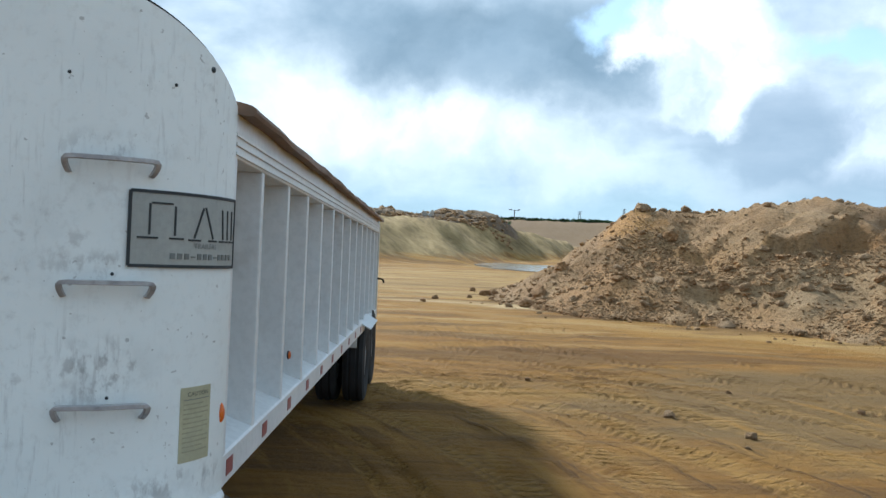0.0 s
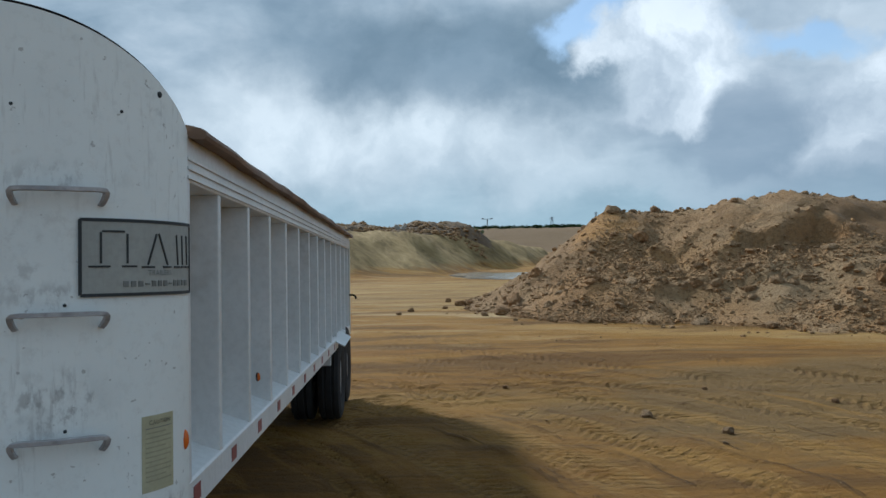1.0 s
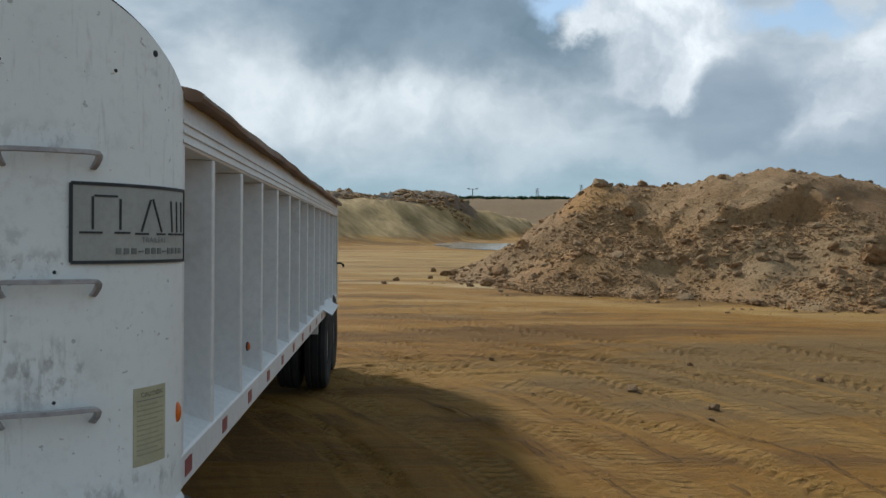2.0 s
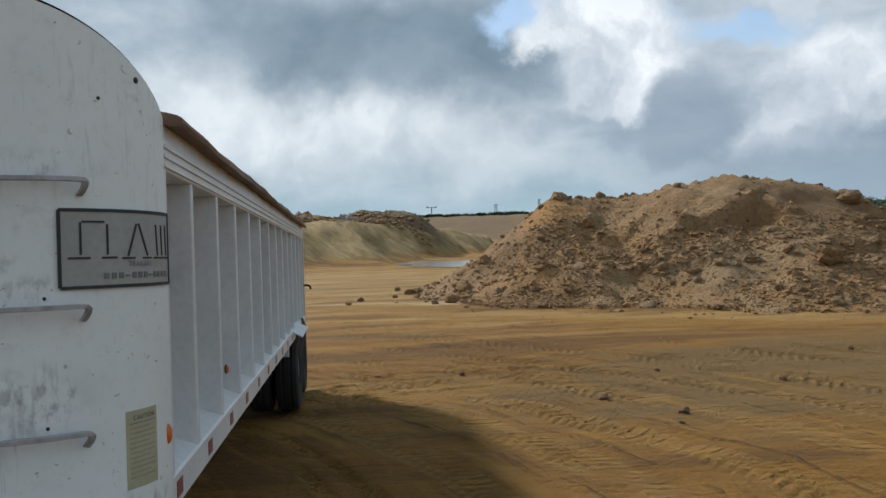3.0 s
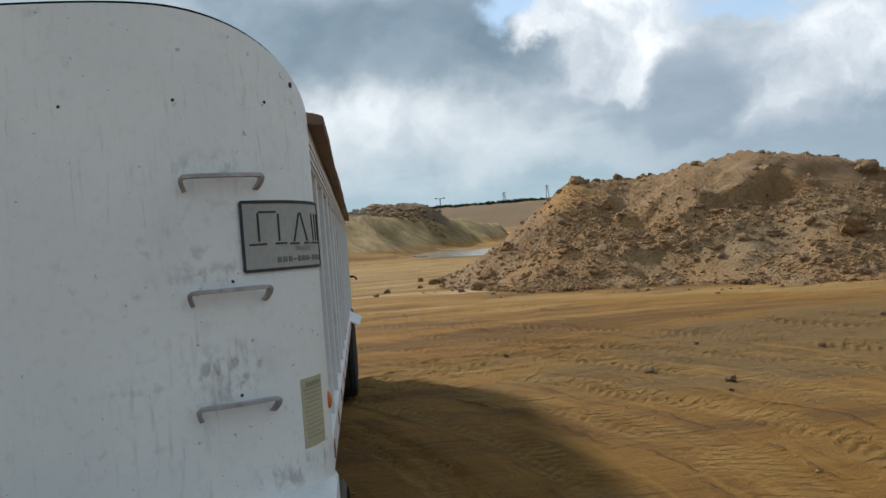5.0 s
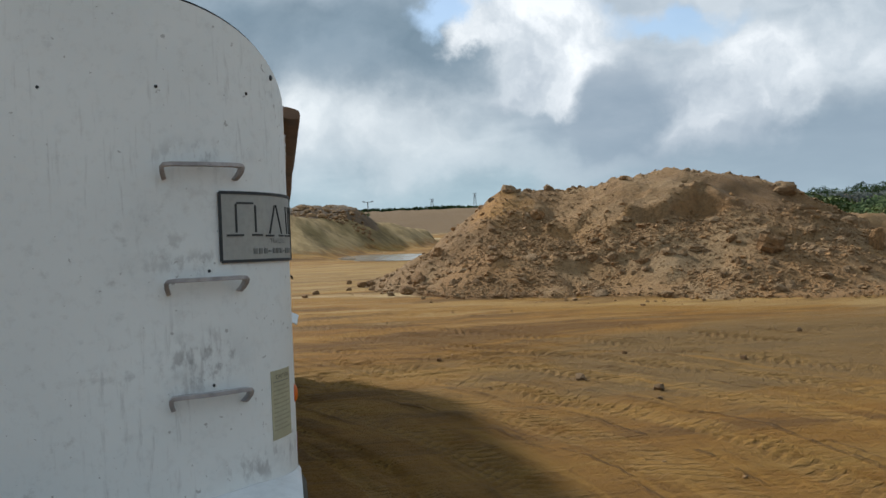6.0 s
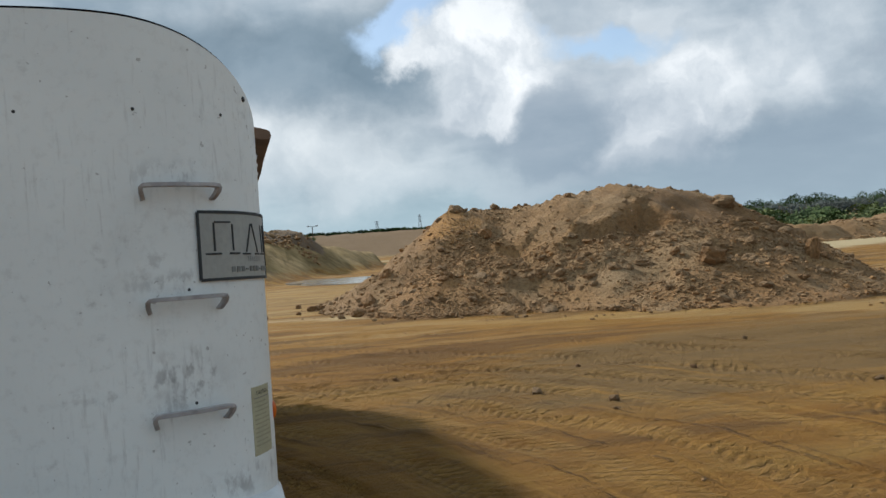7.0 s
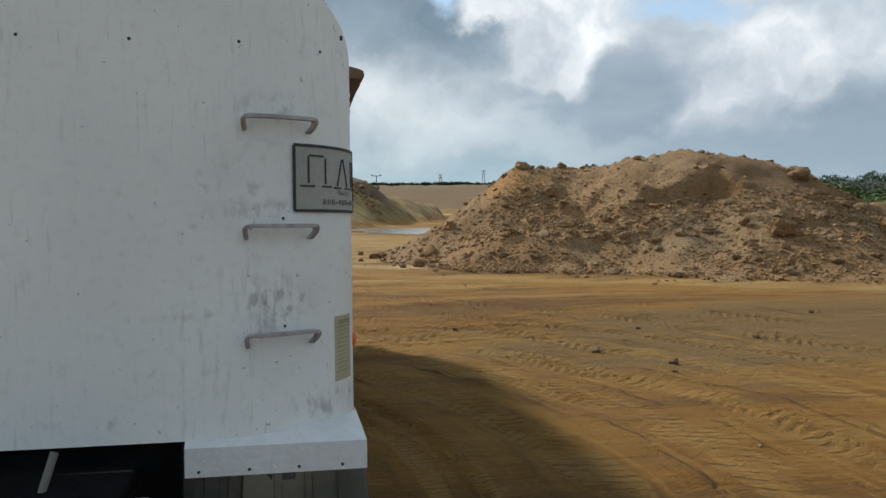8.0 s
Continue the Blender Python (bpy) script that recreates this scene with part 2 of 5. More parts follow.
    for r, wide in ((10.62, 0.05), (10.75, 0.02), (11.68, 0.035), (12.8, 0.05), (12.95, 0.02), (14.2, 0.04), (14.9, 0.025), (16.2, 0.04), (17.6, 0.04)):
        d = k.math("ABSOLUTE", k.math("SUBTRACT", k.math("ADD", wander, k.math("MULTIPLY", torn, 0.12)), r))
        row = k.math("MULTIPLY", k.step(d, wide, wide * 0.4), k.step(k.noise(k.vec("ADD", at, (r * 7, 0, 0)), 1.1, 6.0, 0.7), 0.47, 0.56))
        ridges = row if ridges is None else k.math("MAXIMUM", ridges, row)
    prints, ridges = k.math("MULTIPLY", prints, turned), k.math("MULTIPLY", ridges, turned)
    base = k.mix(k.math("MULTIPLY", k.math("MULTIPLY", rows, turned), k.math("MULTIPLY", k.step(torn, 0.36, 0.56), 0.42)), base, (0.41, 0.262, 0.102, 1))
    # prints and ridges are darkened to paint in their shadowed edges
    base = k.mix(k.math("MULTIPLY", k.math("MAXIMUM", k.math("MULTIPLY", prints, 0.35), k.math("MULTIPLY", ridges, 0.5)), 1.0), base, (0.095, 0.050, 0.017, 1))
    base = patch(58.0, 68.0, 24.0, 5.0, 38, (0.50, 0.44, 0.35), 0.95, base)     # pale haul road
    base = patch(26.0, 178.0, 22.0, 9.0, 30, (0.46, 0.40, 0.31), 0.9, base)
    base = patch(26.0, 140.0, 5.0, 12.0, -10, (0.06, 0.085, 0.03), 0.8, base)   # weeds by the pond
    # wheel grooves, lips and ridges get their shade as a darker soil colour
    churn_shade = k.add("ShaderNodeAttribute")
    churn_shade.attribute_name = "churn_shade"
    base = k.mix(k.math("MULTIPLY", churn_shade.outputs["Fac"], 0.42), base, (0.095, 0.050, 0.018, 1))
    base = k.mix(1.0, base, (0.95, 0.87, 0.64, 1), "MULTIPLY")
    raised = k.step(k.math("ADD", parts.outputs[2], k.math("MULTIPLY", k.math("SUBTRACT", mid, 0.5), 2.0)), 0.3, 1.0)
    slant = k.add("ShaderNodeCombineXYZ", {0: k.math("MULTIPLY", k.math("ADD", parts.outputs[0], k.math("MULTIPLY", parts.outputs[2], 1.3)), 0.9), 1: k.math("MULTIPLY", k.math("SUBTRACT", parts.outputs[2], k.math("MULTIPLY", parts.outputs[0], 0.45)), 0.35), 2: k.math("MULTIPLY", parts.outputs[1], 0.2)}).outputs[0]
    bank = k.ramp(k.noise(slant, 0.8, 10.0, 0.72, 0.5), [(0.34, (0.115, 0.078, 0.03)), (0.45, (0.23, 0.16, 0.066)), (0.54, (0.32, 0.225, 0.10)), (0.64, (0.43, 0.31, 0.145))])
    base = k.mix(raised, base, bank)
    soil = k.mix(k.noise(k.vec("MULTIPLY", at, (1.0, 3.0, 1.0)), 0.05, 4.0), (0.15, 0.094, 0.047, 1), (0.205, 0.135, 0.07, 1))
    base = k.mix(k.math("MULTIPLY", k.step(parts.outputs[1], 205.0, 225.0), k.step(parts.outputs[2], 0.6, 1.2)), base, soil)
    relief = k.add("ShaderNodeBump", {"Strength": 1.0, "Distance": 0.05, "Height": k.math("ADD", k.math("ADD", k.math("MULTIPLY", streak, 0.9), k.math("MULTIPLY", dash, -0.9)), k.math("ADD", k.math("ADD", fine, k.math("MULTIPLY", k.math("SUBTRACT", ridges, prints), 0.7)), k.math("MULTIPLY", grit, 0.3)))})
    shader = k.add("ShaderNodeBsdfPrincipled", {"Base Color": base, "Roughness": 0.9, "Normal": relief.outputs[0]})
    shader.inputs["Specular IOR Level"].default_value = 0.25
    k.add("ShaderNodeOutputMaterial", {0: shader.outputs[0]})
    return m


def wall_material():
    """White paint on sheet metal, chalky, with scuffs round the rungs and thin run-down streaks."""
    m = bpy.data.materials.new("white_paint")
    m.use_nodes = True
    k = Nodes(m.node_tree)
    at = k.add("ShaderNodeTexCoord").outputs["Object"]
    parts = k.add("ShaderNodeSeparateXYZ", {0: at})
    broad = k.noise(at, 1.3, 5.0, 0.5)
    base = k.mix(k.step(broad, 0.3, 0.7), (0.75, 0.785, 0.782, 1), (0.83, 0.864, 0.857, 1))
    runs = k.noise(k.vec("MULTIPLY", at, (42.0, 42.0, 5.0)), 1.0, 6.0, 0.62)
    where = k.step(k.noise(at, 1.4, 4.0), 0.40, 0.60)
    base = k.mix(k.math("MULTIPLY", k.math("MULTIPLY", k.step(runs, 0.54, 0.72), where), 0.5), base, (0.42, 0.425, 0.42, 1))
    scuffs = k.math("MULTIPLY_ADD", k.step(k.noise(k.vec("MULTIPLY", at, (1.0, 1.0, 0.55)), 19.0, 6.0, 0.66), 0.50, 0.66), 0.8, k.math("MULTIPLY", k.step(k.noise(at, 7.0, 4.0, 0.6), 0.42, 0.62), 0.25))
    worn = None
    for x, z, wide, tall, amount in ((-0.31, 1.60, 0.19, 0.13, 1.0), (-0.31, 1.95, 0.19, 0.06, 0.7), (-0.30, 2.34, 0.19, 0.07, 0.7), (-0.10, 1.20, 0.22, 0.07, 0.8), (-0.5, 2.02, 0.10, 0.22, 0.4)):
        u = k.math("DIVIDE", k.math("SUBTRACT", parts.outputs[0], x), wide)
        v = k.math("DIVIDE", k.math("SUBTRACT", parts.outputs[2], z), tall)
        r = k.math("SQRT", k.math("ADD", k.math("MULTIPLY", u, u), k.math("MULTIPLY", v, v)))
        spot = k.math("MULTIPLY", k.step(r, 1.2, 0.3), amount)
        worn = spot if worn is None else k.math("MAXIMUM", worn, spot)
    base = k.mix(k.math("MULTIPLY", k.math("MULTIPLY", scuffs, worn), 0.75), base, (0.24, 0.24, 0.24, 1))
    smudges = k.math("MULTIPLY", k.step(k.noise(at, 13.0, 6.0, 0.66), 0.55, 0.72), k.step(k.noise(at, 1.1, 3.0), 0.42, 0.62))
    base = k.mix(k.math("MULTIPLY", smudges, 0.45), base, (0.33, 0.33, 0.325, 1))
    mottle = k.noise(at, 22.0, 6.0, 0.7)
    base = k.mix(k.math("MULTIPLY", k.step(mottle, 0.5, 0.7), 0.22), base, (0.52, 0.53, 0.52, 1))
    specks = k.step(k.noise(at, 36.0, 3.0, 0.5), 0.685, 0.73)
    base = k.mix(k.math("MULTIPLY", specks, 0.55), base, (0.22, 0.21, 0.20, 1))
    relief = k.add("ShaderNodeBump", {"Strength": 0.12, "Distance": 0.01, "Height": k.math("ADD", k.noise(at, 2.2, 3.0), k.math("MULTIPLY", scuffs, 0.05))})
    shader = k.add("ShaderNodeBsdfPrincipled", {"Base Color": base, "Roughness": k.math("MULTIPLY_ADD", broad, 0.25, 0.38), "Normal": relief.outputs[0]})
    k.add("ShaderNodeOutputMaterial", {0: shader.outputs[0]})
    return m


CLAY = ground_material()


def heap_material():
    """Dug earth: brown, with greyer dry soil, ochre clay and darker brown in patches, and gritty crumbs."""
    m = bpy.data.materials.new("heap_earth")
    m.use_nodes = True
    k = Nodes(m.node_tree)
    at = k.add("ShaderNodeTexCoord").outputs["Object"]
    parts = k.add("ShaderNodeSeparateXYZ", {0: at})
    broad, mid = k.noise(at, 0.28, 5.0, 0.55, 0.4), k.noise(at, 1.3, 7.0, 0.62, 0.4)
    grain = k.noise(at, 9.0, 10.0, 0.66)
    grit = k.noise(k.vec("MULTIPLY", at, (0.6, 1.0, 1.0)), 26.0, 6.0, 0.65)
    base = k.ramp(broad, [(0.34, (0.235, 0.142, 0.066)), (0.46, (0.295, 0.182, 0.086)), (0.56, (0.315, 0.210, 0.112)), (0.68, (0.345, 0.205, 0.084))])
    base = k.mix(k.math("MULTIPLY", k.step(mid, 0.52, 0.66), 0.55), base, (0.36, 0.245, 0.130, 1))
    base = k.mix(k.math("MULTIPLY", k.step(mid, 0.46, 0.34), 0.6), base, (0.185, 0.108, 0.050, 1))
    # patches set by place: ochre, paler, and darker brown about two hollows
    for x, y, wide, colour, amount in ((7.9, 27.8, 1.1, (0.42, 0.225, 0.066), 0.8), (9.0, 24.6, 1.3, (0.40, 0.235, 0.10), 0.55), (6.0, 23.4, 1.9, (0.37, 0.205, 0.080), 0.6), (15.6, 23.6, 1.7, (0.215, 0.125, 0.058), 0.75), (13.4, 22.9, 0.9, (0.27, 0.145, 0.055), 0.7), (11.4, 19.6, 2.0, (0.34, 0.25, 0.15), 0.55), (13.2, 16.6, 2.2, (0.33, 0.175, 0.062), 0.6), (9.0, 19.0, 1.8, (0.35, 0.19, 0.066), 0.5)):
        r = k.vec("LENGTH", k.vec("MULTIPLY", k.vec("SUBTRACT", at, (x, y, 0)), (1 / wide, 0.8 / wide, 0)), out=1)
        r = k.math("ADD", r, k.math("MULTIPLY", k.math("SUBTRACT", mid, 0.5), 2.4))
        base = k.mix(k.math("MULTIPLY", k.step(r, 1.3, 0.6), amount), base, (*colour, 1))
    base = k.mix(k.math("MULTIPLY", k.step(grain, 0.44, 0.66), 0.6), base, (0.145, 0.086, 0.041, 1))
    base = k.mix(k.math("MULTIPLY", k.step(grit, 0.56, 0.70), 0.4), base, (0.43, 0.31, 0.175, 1))
    base = k.mix(1.0, base, (0.98, 0.93, 0.83, 1), "MULTIPLY")
    relief = k.add("ShaderNodeBump", {"Strength": 0.9, "Distance": 0.09, "Height": k.math("ADD", grain, k.math("MULTIPLY", grit, 0.45))})
    k.add("ShaderNodeOutputMaterial", {0: k.add("ShaderNodeBsdfPrincipled", {"Base Color": base, "Roughness": 0.95, "Normal": relief.outputs[0]}).outputs[0]})
    return m


HEAP = heap_material()
CLOD = material("grey_clod", (0.30, 0.19, 0.095), 0.95, vary=0.25, scale=3.0, bump=0.8, bump_scale=18.0, random_tone=0.2, depth=0.05)


def crumb_material(name, colour):
    """Crumbled earth in which each clod has a tone of its own."""
    m = bpy.data.materials.new(name)
    m.use_nodes = True
    k = Nodes(m.node_tree)
    tone = k.add("ShaderNodeNewGeometry").outputs["Random Per Island"]
    base = k.mix(tone, tuple(v * 0.8 for v in colour) + (1,), tuple(v * 1.25 for v in colour) + (1,))
    grain = k.noise(k.add("ShaderNodeTexCoord").outputs["Object"], 22.0, 4.0)
    base = k.mix(k.math("MULTIPLY", k.step(grain, 0.4, 0.7), 0.35), base, tuple(v * 0.7 for v in colour) + (1,))
    relief = k.add("ShaderNodeBump", {"Strength": 0.8, "Distance": 0.04, "Height": grain})
    k.add("ShaderNodeOutputMaterial", {0: k.add("ShaderNodeBsdfPrincipled", {"Base Color": base, "Roughness": 0.95, "Normal": relief.outputs[0]}).outputs[0]})
    return m


CRUMB = crumb_material("grey_crumbs", (0.282, 0.172, 0.080))
OCHRE_CRUMB = crumb_material("ochre_crumbs", (0.33, 0.185, 0.075))
ORANGE_CLOD = material("ochre_clod", (0.29, 0.16, 0.065), 0.95, vary=0.3, scale=3.0, bump=0.8, bump_scale=18.0, random_tone=0.35, depth=0.05)
RUBBLE = material("rubble", (0.155, 0.105, 0.062), 0.95, vary=0.4, scale=0.6, bump=1.0, bump_scale=3.0, dirt=(0.08, 0.055, 0.035), dirt_amount=0.6, dirt_scale=0.5, depth=0.3)
CONCRETE = material("pale_concrete", (0.45, 0.43, 0.39), 0.9, vary=0.15, scale=2.0, bump=0.4, bump_scale=12.0)
LEAF = material("leaf", (0.095, 0.15, 0.042), 0.9, vary=0.5, scale=0.3, bump=0.0, random_tone=0.7)
LIGHT_LEAF = material("light_leaf", (0.16, 0.20, 0.06), 0.8, vary=0.4, scale=0.5, bump=0.0, random_tone=0.4)
GREY_LEAF = material("grey_leaf", (0.12, 0.135, 0.12), 0.9, vary=0.3, scale=0.3, bump=0.0)
DARK_LEAF = material("dark_leaf", (0.042, 0.078, 0.024), 1.0, vary=0.4, scale=0.3, bump=0.0)
BARK = material("bark", (0.09, 0.07, 0.05), 0.95, vary=0.3, scale=3.0, bump=0.5, bump_scale=15.0)
WHITE = wall_material()
PANEL = material("side_sheet", (0.52, 0.525, 0.505), 0.5, vary=0.08, scale=1.2, bump=0.05, bump_scale=20.0, dirt=(0.34, 0.32, 0.28), dirt_amount=0.35, dirt_scale=2.0)
RAIL = material("rail_paint", (0.70, 0.71, 0.715), 0.42, vary=0.06, scale=2.0, bump=0.06, bump_scale=25.0, dirt=(0.36, 0.33, 0.29), dirt_amount=0.3, dirt_scale=3.0)
PLATE = material("plate_grey", (0.36, 0.37, 0.35), 0.5, 0.2, vary=0.08, scale=4.0, bump=0.1, bump_scale=40.0, dirt=(0.25, 0.24, 0.2), dirt_amount=0.3)
INK = material("dark_paint", (0.02, 0.025, 0.03), 0.6, vary=0.2, scale=6.0, bump=0.05)
PALE_INK = material("worn_paint", (0.17, 0.18, 0.175), 0.6, vary=0.15, scale=6.0, bump=0.05)
STICKER = material("cream_sticker", (0.44, 0.42, 0.28), 0.6, vary=0.1, scale=5.0, bump=0.05, dirt=(0.34, 0.32, 0.24), dirt_amount=0.4, dirt_scale=9.0)
AMBER = material("amber_lens", (0.62, 0.13, 0.015), 0.25, vary=0.2, scale=20.0, bump=0.2, bump_scale=90.0)
FAINT = material("faint_print", (0.33, 0.32, 0.22), 0.6, vary=0.1, scale=6.0, bump=0.05)
RED_TAPE = material("red_tape", (0.26, 0.075, 0.085), 0.4, vary=0.15, scale=12.0, bump=0.1, bump_scale=150.0)
MUDGUARD = material("dusty_mudguard", (0.17, 0.165, 0.14), 0.7, vary=0.2, scale=3.0, bump=0.2, bump_scale=20.0, dirt=(0.16, 0.12, 0.08), dirt_amount=0.5)
TARP = material("brown_tarp", (0.20, 0.125, 0.08), 0.75, vary=0.3, scale=2.5, bump=0.35, bump_scale=12.0, dirt=(0.32, 0.22, 0.15), dirt_amount=0.5)
RUBBER = material("tyre_rubber", (0.017, 0.017, 0.018), 0.85, vary=0.3, scale=5.0, bump=0.3, bump_scale=40.0, dirt=(0.10, 0.07, 0.045), dirt_amount=0.3)
BLACK = material("black_steel", (0.006, 0.006, 0.007), 0.95, vary=0.3, scale=6.0, bump=0.2, bump_scale=40.0, dirt=(0.02, 0.017, 0.013), dirt_amount=0.3, gloss=0.06)
RUNG = material("scuffed_rung", (0.40, 0.39, 0.40), 0.55, 0.2, vary=0.2, scale=14.0, bump=0.15, bump_scale=80.0, dirt=(0.16, 0.16, 0.16), dirt_amount=0.6, dirt_scale=16.0)
STEEL = material("galvanised", (0.27, 0.28, 0.30), 0.5, 0.5, vary=0.12, scale=9.0, bump=0.15, bump_scale=60.0, dirt=(0.25, 0.24, 0.23), dirt_amount=0.3)


# ---------------------------------------------------------------- helpers for things
def mesh_of(bm, name, mat):
    data = bpy.data.meshes.new(name)
    bm.to_mesh(data)
    bm.free()
    data.materials.append(mat)
    return data


def part(name, bm, mat, parent=None, label="", smooth=False):
    data = mesh_of(bm, name, mat)
    if smooth:
        for p in data.polygons:
            p.use_smooth = True
        data.set_sharp_from_angle(angle=radians(35))
    ob = new(name, data)
    if parent:
        ob.parent = parent
    if label:
        tagged(ob, label)
    return ob


def box(x0, x1, y0, y1, z0, z1, bevel=0.0):
    bm = bmesh.new()
    bmesh.ops.create_cube(bm, size=1, matrix=Matrix.Translation(((x0 + x1) / 2, (y0 + y1) / 2, (z0 + z1) / 2)) @ Matrix.Diagonal((x1 - x0, y1 - y0, z1 - z0, 1)))
    if bevel:
        bmesh.ops.bevel(bm, geom=bm.edges[:], offset=bevel, segments=2, affect="EDGES", profile=0.5)
    return bm


def sheet(xs, ys, heights, name, mat, smooth=True, churn_shade=None):
    """A grid of ground over the lines xs and ys."""
    rows, cols = len(ys), len(xs)
    gx, gy = np.meshgrid(xs, ys)
    verts = np.stack([gx.ravel(), gy.ravel(), heights(gx, gy).ravel()], 1)
    i = np.arange(rows * cols).reshape(rows, cols)
    faces = np.stack([i[:-1, :-1], i[:-1, 1:], i[1:, 1:], i[1:, :-1]], -1).reshape(-1, 4)
    data = bpy.data.meshes.new(name)
    data.from_pydata(verts.tolist(), [], faces.tolist())
    data.materials.append(mat)
    data.polygons.foreach_set("use_smooth", np.full(len(faces), smooth))
    if churn_shade:
        layer = data.attributes.new("churn_shade", "FLOAT", "POINT")
        layer.data.foreach_set("value", churn_shade(gx, gy).ravel().astype(np.float32))
    return new(name, data)


def lattice(seed):
    """A smooth random field over the plane, about -1 to 1, from a table of random numbers."""
    table = np.random.RandomState(seed).rand(256, 256) * 2 - 1

    def field(x, y):
        i, j = np.floor(x).astype(int), np.floor(y).astype(int)
        u, v = x - i, y - j
        u, v = u * u * (3 - 2 * u), v * v * (3 - 2 * v)
        a, b = table[i % 256, j % 256], table[(i + 1) % 256, j % 256]
        c, d = table[i % 256, (j + 1) % 256], table[(i + 1) % 256, (j + 1) % 256]
        return (a * (1 - u) + b * u) * (1 - v) + (c * (1 - u) + d * u) * v

    return field


FIELDS = [lattice(s) for s in range(8)]


def fractal(x, y, scale, octaves=4, gain=0.5):
    total, size = 0.0, 1.0
    for o in range(octaves):
        total = total + FIELDS[o % 8](x * scale + 17.3 * o, y * scale + 9.1 * o) * size
        scale, size = scale * 2.03, size * gain
    return total


def ease(v, a, b):
    u = np.clip((v - a) / (b - a), 0, 1)
    return u * u * (3 - 2 * u)


# ---------------------------------------------------------------- ground
# wheel tracks: centre of the arc, radius, width, depth, lug spacing
TRACKS = []
for cx, cy, r, gauge, wide, deep, lug in (
        (15.5, 17.5, 13.6, 1.9, 0.42, 0.020, 0.22), (16.5, 18.5, 14.9, 1.9, 0.40, 0.014, 0.20), (17.0, 20.0, 17.2, 2.0, 0.42, 0.022, 0.22), (19.0, 24.0, 22.4, 2.0, 0.40, 0.016, 0.20),
        (8.0, -26.0, 39.0, 2.0, 0.5, 0.030, 0.25), (9.0, -29.0, 44.5, 2.0, 0.5, 0.022, 0.25), (4.0, -40.0, 50.5, 2.1, 0.5, 0.030, 0.25), (6.0, -50.0, 63.5, 2.1, 0.5, 0.026, 0.25),
        (14.0, 48.0, 34.5, 2.0, 0.5, 0.026, 0.25), (12.0, 60.0, 49.0, 2.0, 0.5, 0.020, 0.25), (-14.0, 6.0, 17.6, 2.0, 0.42, 0.018, 0.22), (-13.0, 4.0, 19.4, 2.0, 0.40, 0.014, 0.2),
        (30.0, 45.0, 36.0, 2.1, 0.5, 0.022, 0.25), (33.0, 40.0, 42.0, 2.1, 0.45, 0.018, 0.25), (26.0, 30.0, 31.5, 2.0, 0.42, 0.016, 0.22)):
    TRACKS += [(cx, cy, at_r, wide, 0.6 * deep, 0.8 * lug, 0.10, -99) for at_r in (r, r - gauge)]
# the fan of fresh marks by the trailer's wheels; a lug of 0 is a thin ridge of pushed-up soil
for r, wide, deep, lug in ((10.62, 0.11, 0.030, 0), (11.12, 0.62, 0.014, 0.17), (11.72, 0.08, 0.024, 0), (12.25, 0.5, 0.012, 0.16), (12.80, 0.10, 0.030, 0), (13.6, 0.55, 0.012, 0.17), (14.3, 0.08, 0.026, 0), (9.9, 0.5, 0.012, 0.16), (9.1, 0.2, 0.018, 0.09), (8.75, 0.2, 0.018, 0.09), (15.0, 0.55, 0.012, 0.17), (15.7, 0.1, 0.026, 0), (16.4, 0.6, 0.012, 0.18), (17.3, 0.08, 0.026, 0), (18.1, 0.55, 0.012, 0.18), (19.0, 0.1, 0.026, 0)):
    TRACKS.append((-8.0, 2.0, r, wide, deep, lug, 0.75, -99))
for r, wide, deep, lug in ((4.85, 0.10, 0.03, 0), (4.45, 0.45, 0.016, 0.2), (3.9, 0.09, 0.025, 0), (5.4, 0.10, 0.03, 0)):
    TRACKS.append((3.0, 5.5, r, wide, deep, lug, 0.6, 8.2))


def far_height(x, y):
    """The pit's far bank on one side, its rising floor and the ridge beyond."""
    x, plain = x + 1.3 * fractal(x, y, 0.09, 3) * ease(y, 40, 55) * (1 - ease(y, 150, 200)), x
    foot = np.interp(x, [-200, -60, -5, 2, 8, 15, 21, 27, 40], [18, 44, 58, 63, 75, 93, 116, 165, 265])
    foot = foot + 0.9 * fractal(x, y, 0.1, 2)
    tall = np.interp(x, [-200, -4, 3, 7, 11, 16, 21, 27, 40], [4.1, 3.7, 3.7, 3.7, 3.4, 2.8, 2.3, 1.6, 1.2])
    bank = tall * ease(y, foot, foot + 15) + 0.004 * np.clip(y - foot - 9, 0, 300)
    x = plain
    ridge = 9.2 * ease(y + 0.15 * x, 215, 320)
    side = 3.4 * ease(y, 98, 135) * ease(x - 0.35 * y, 0, 25)
    return np.maximum(np.maximum(bank, ridge), side)


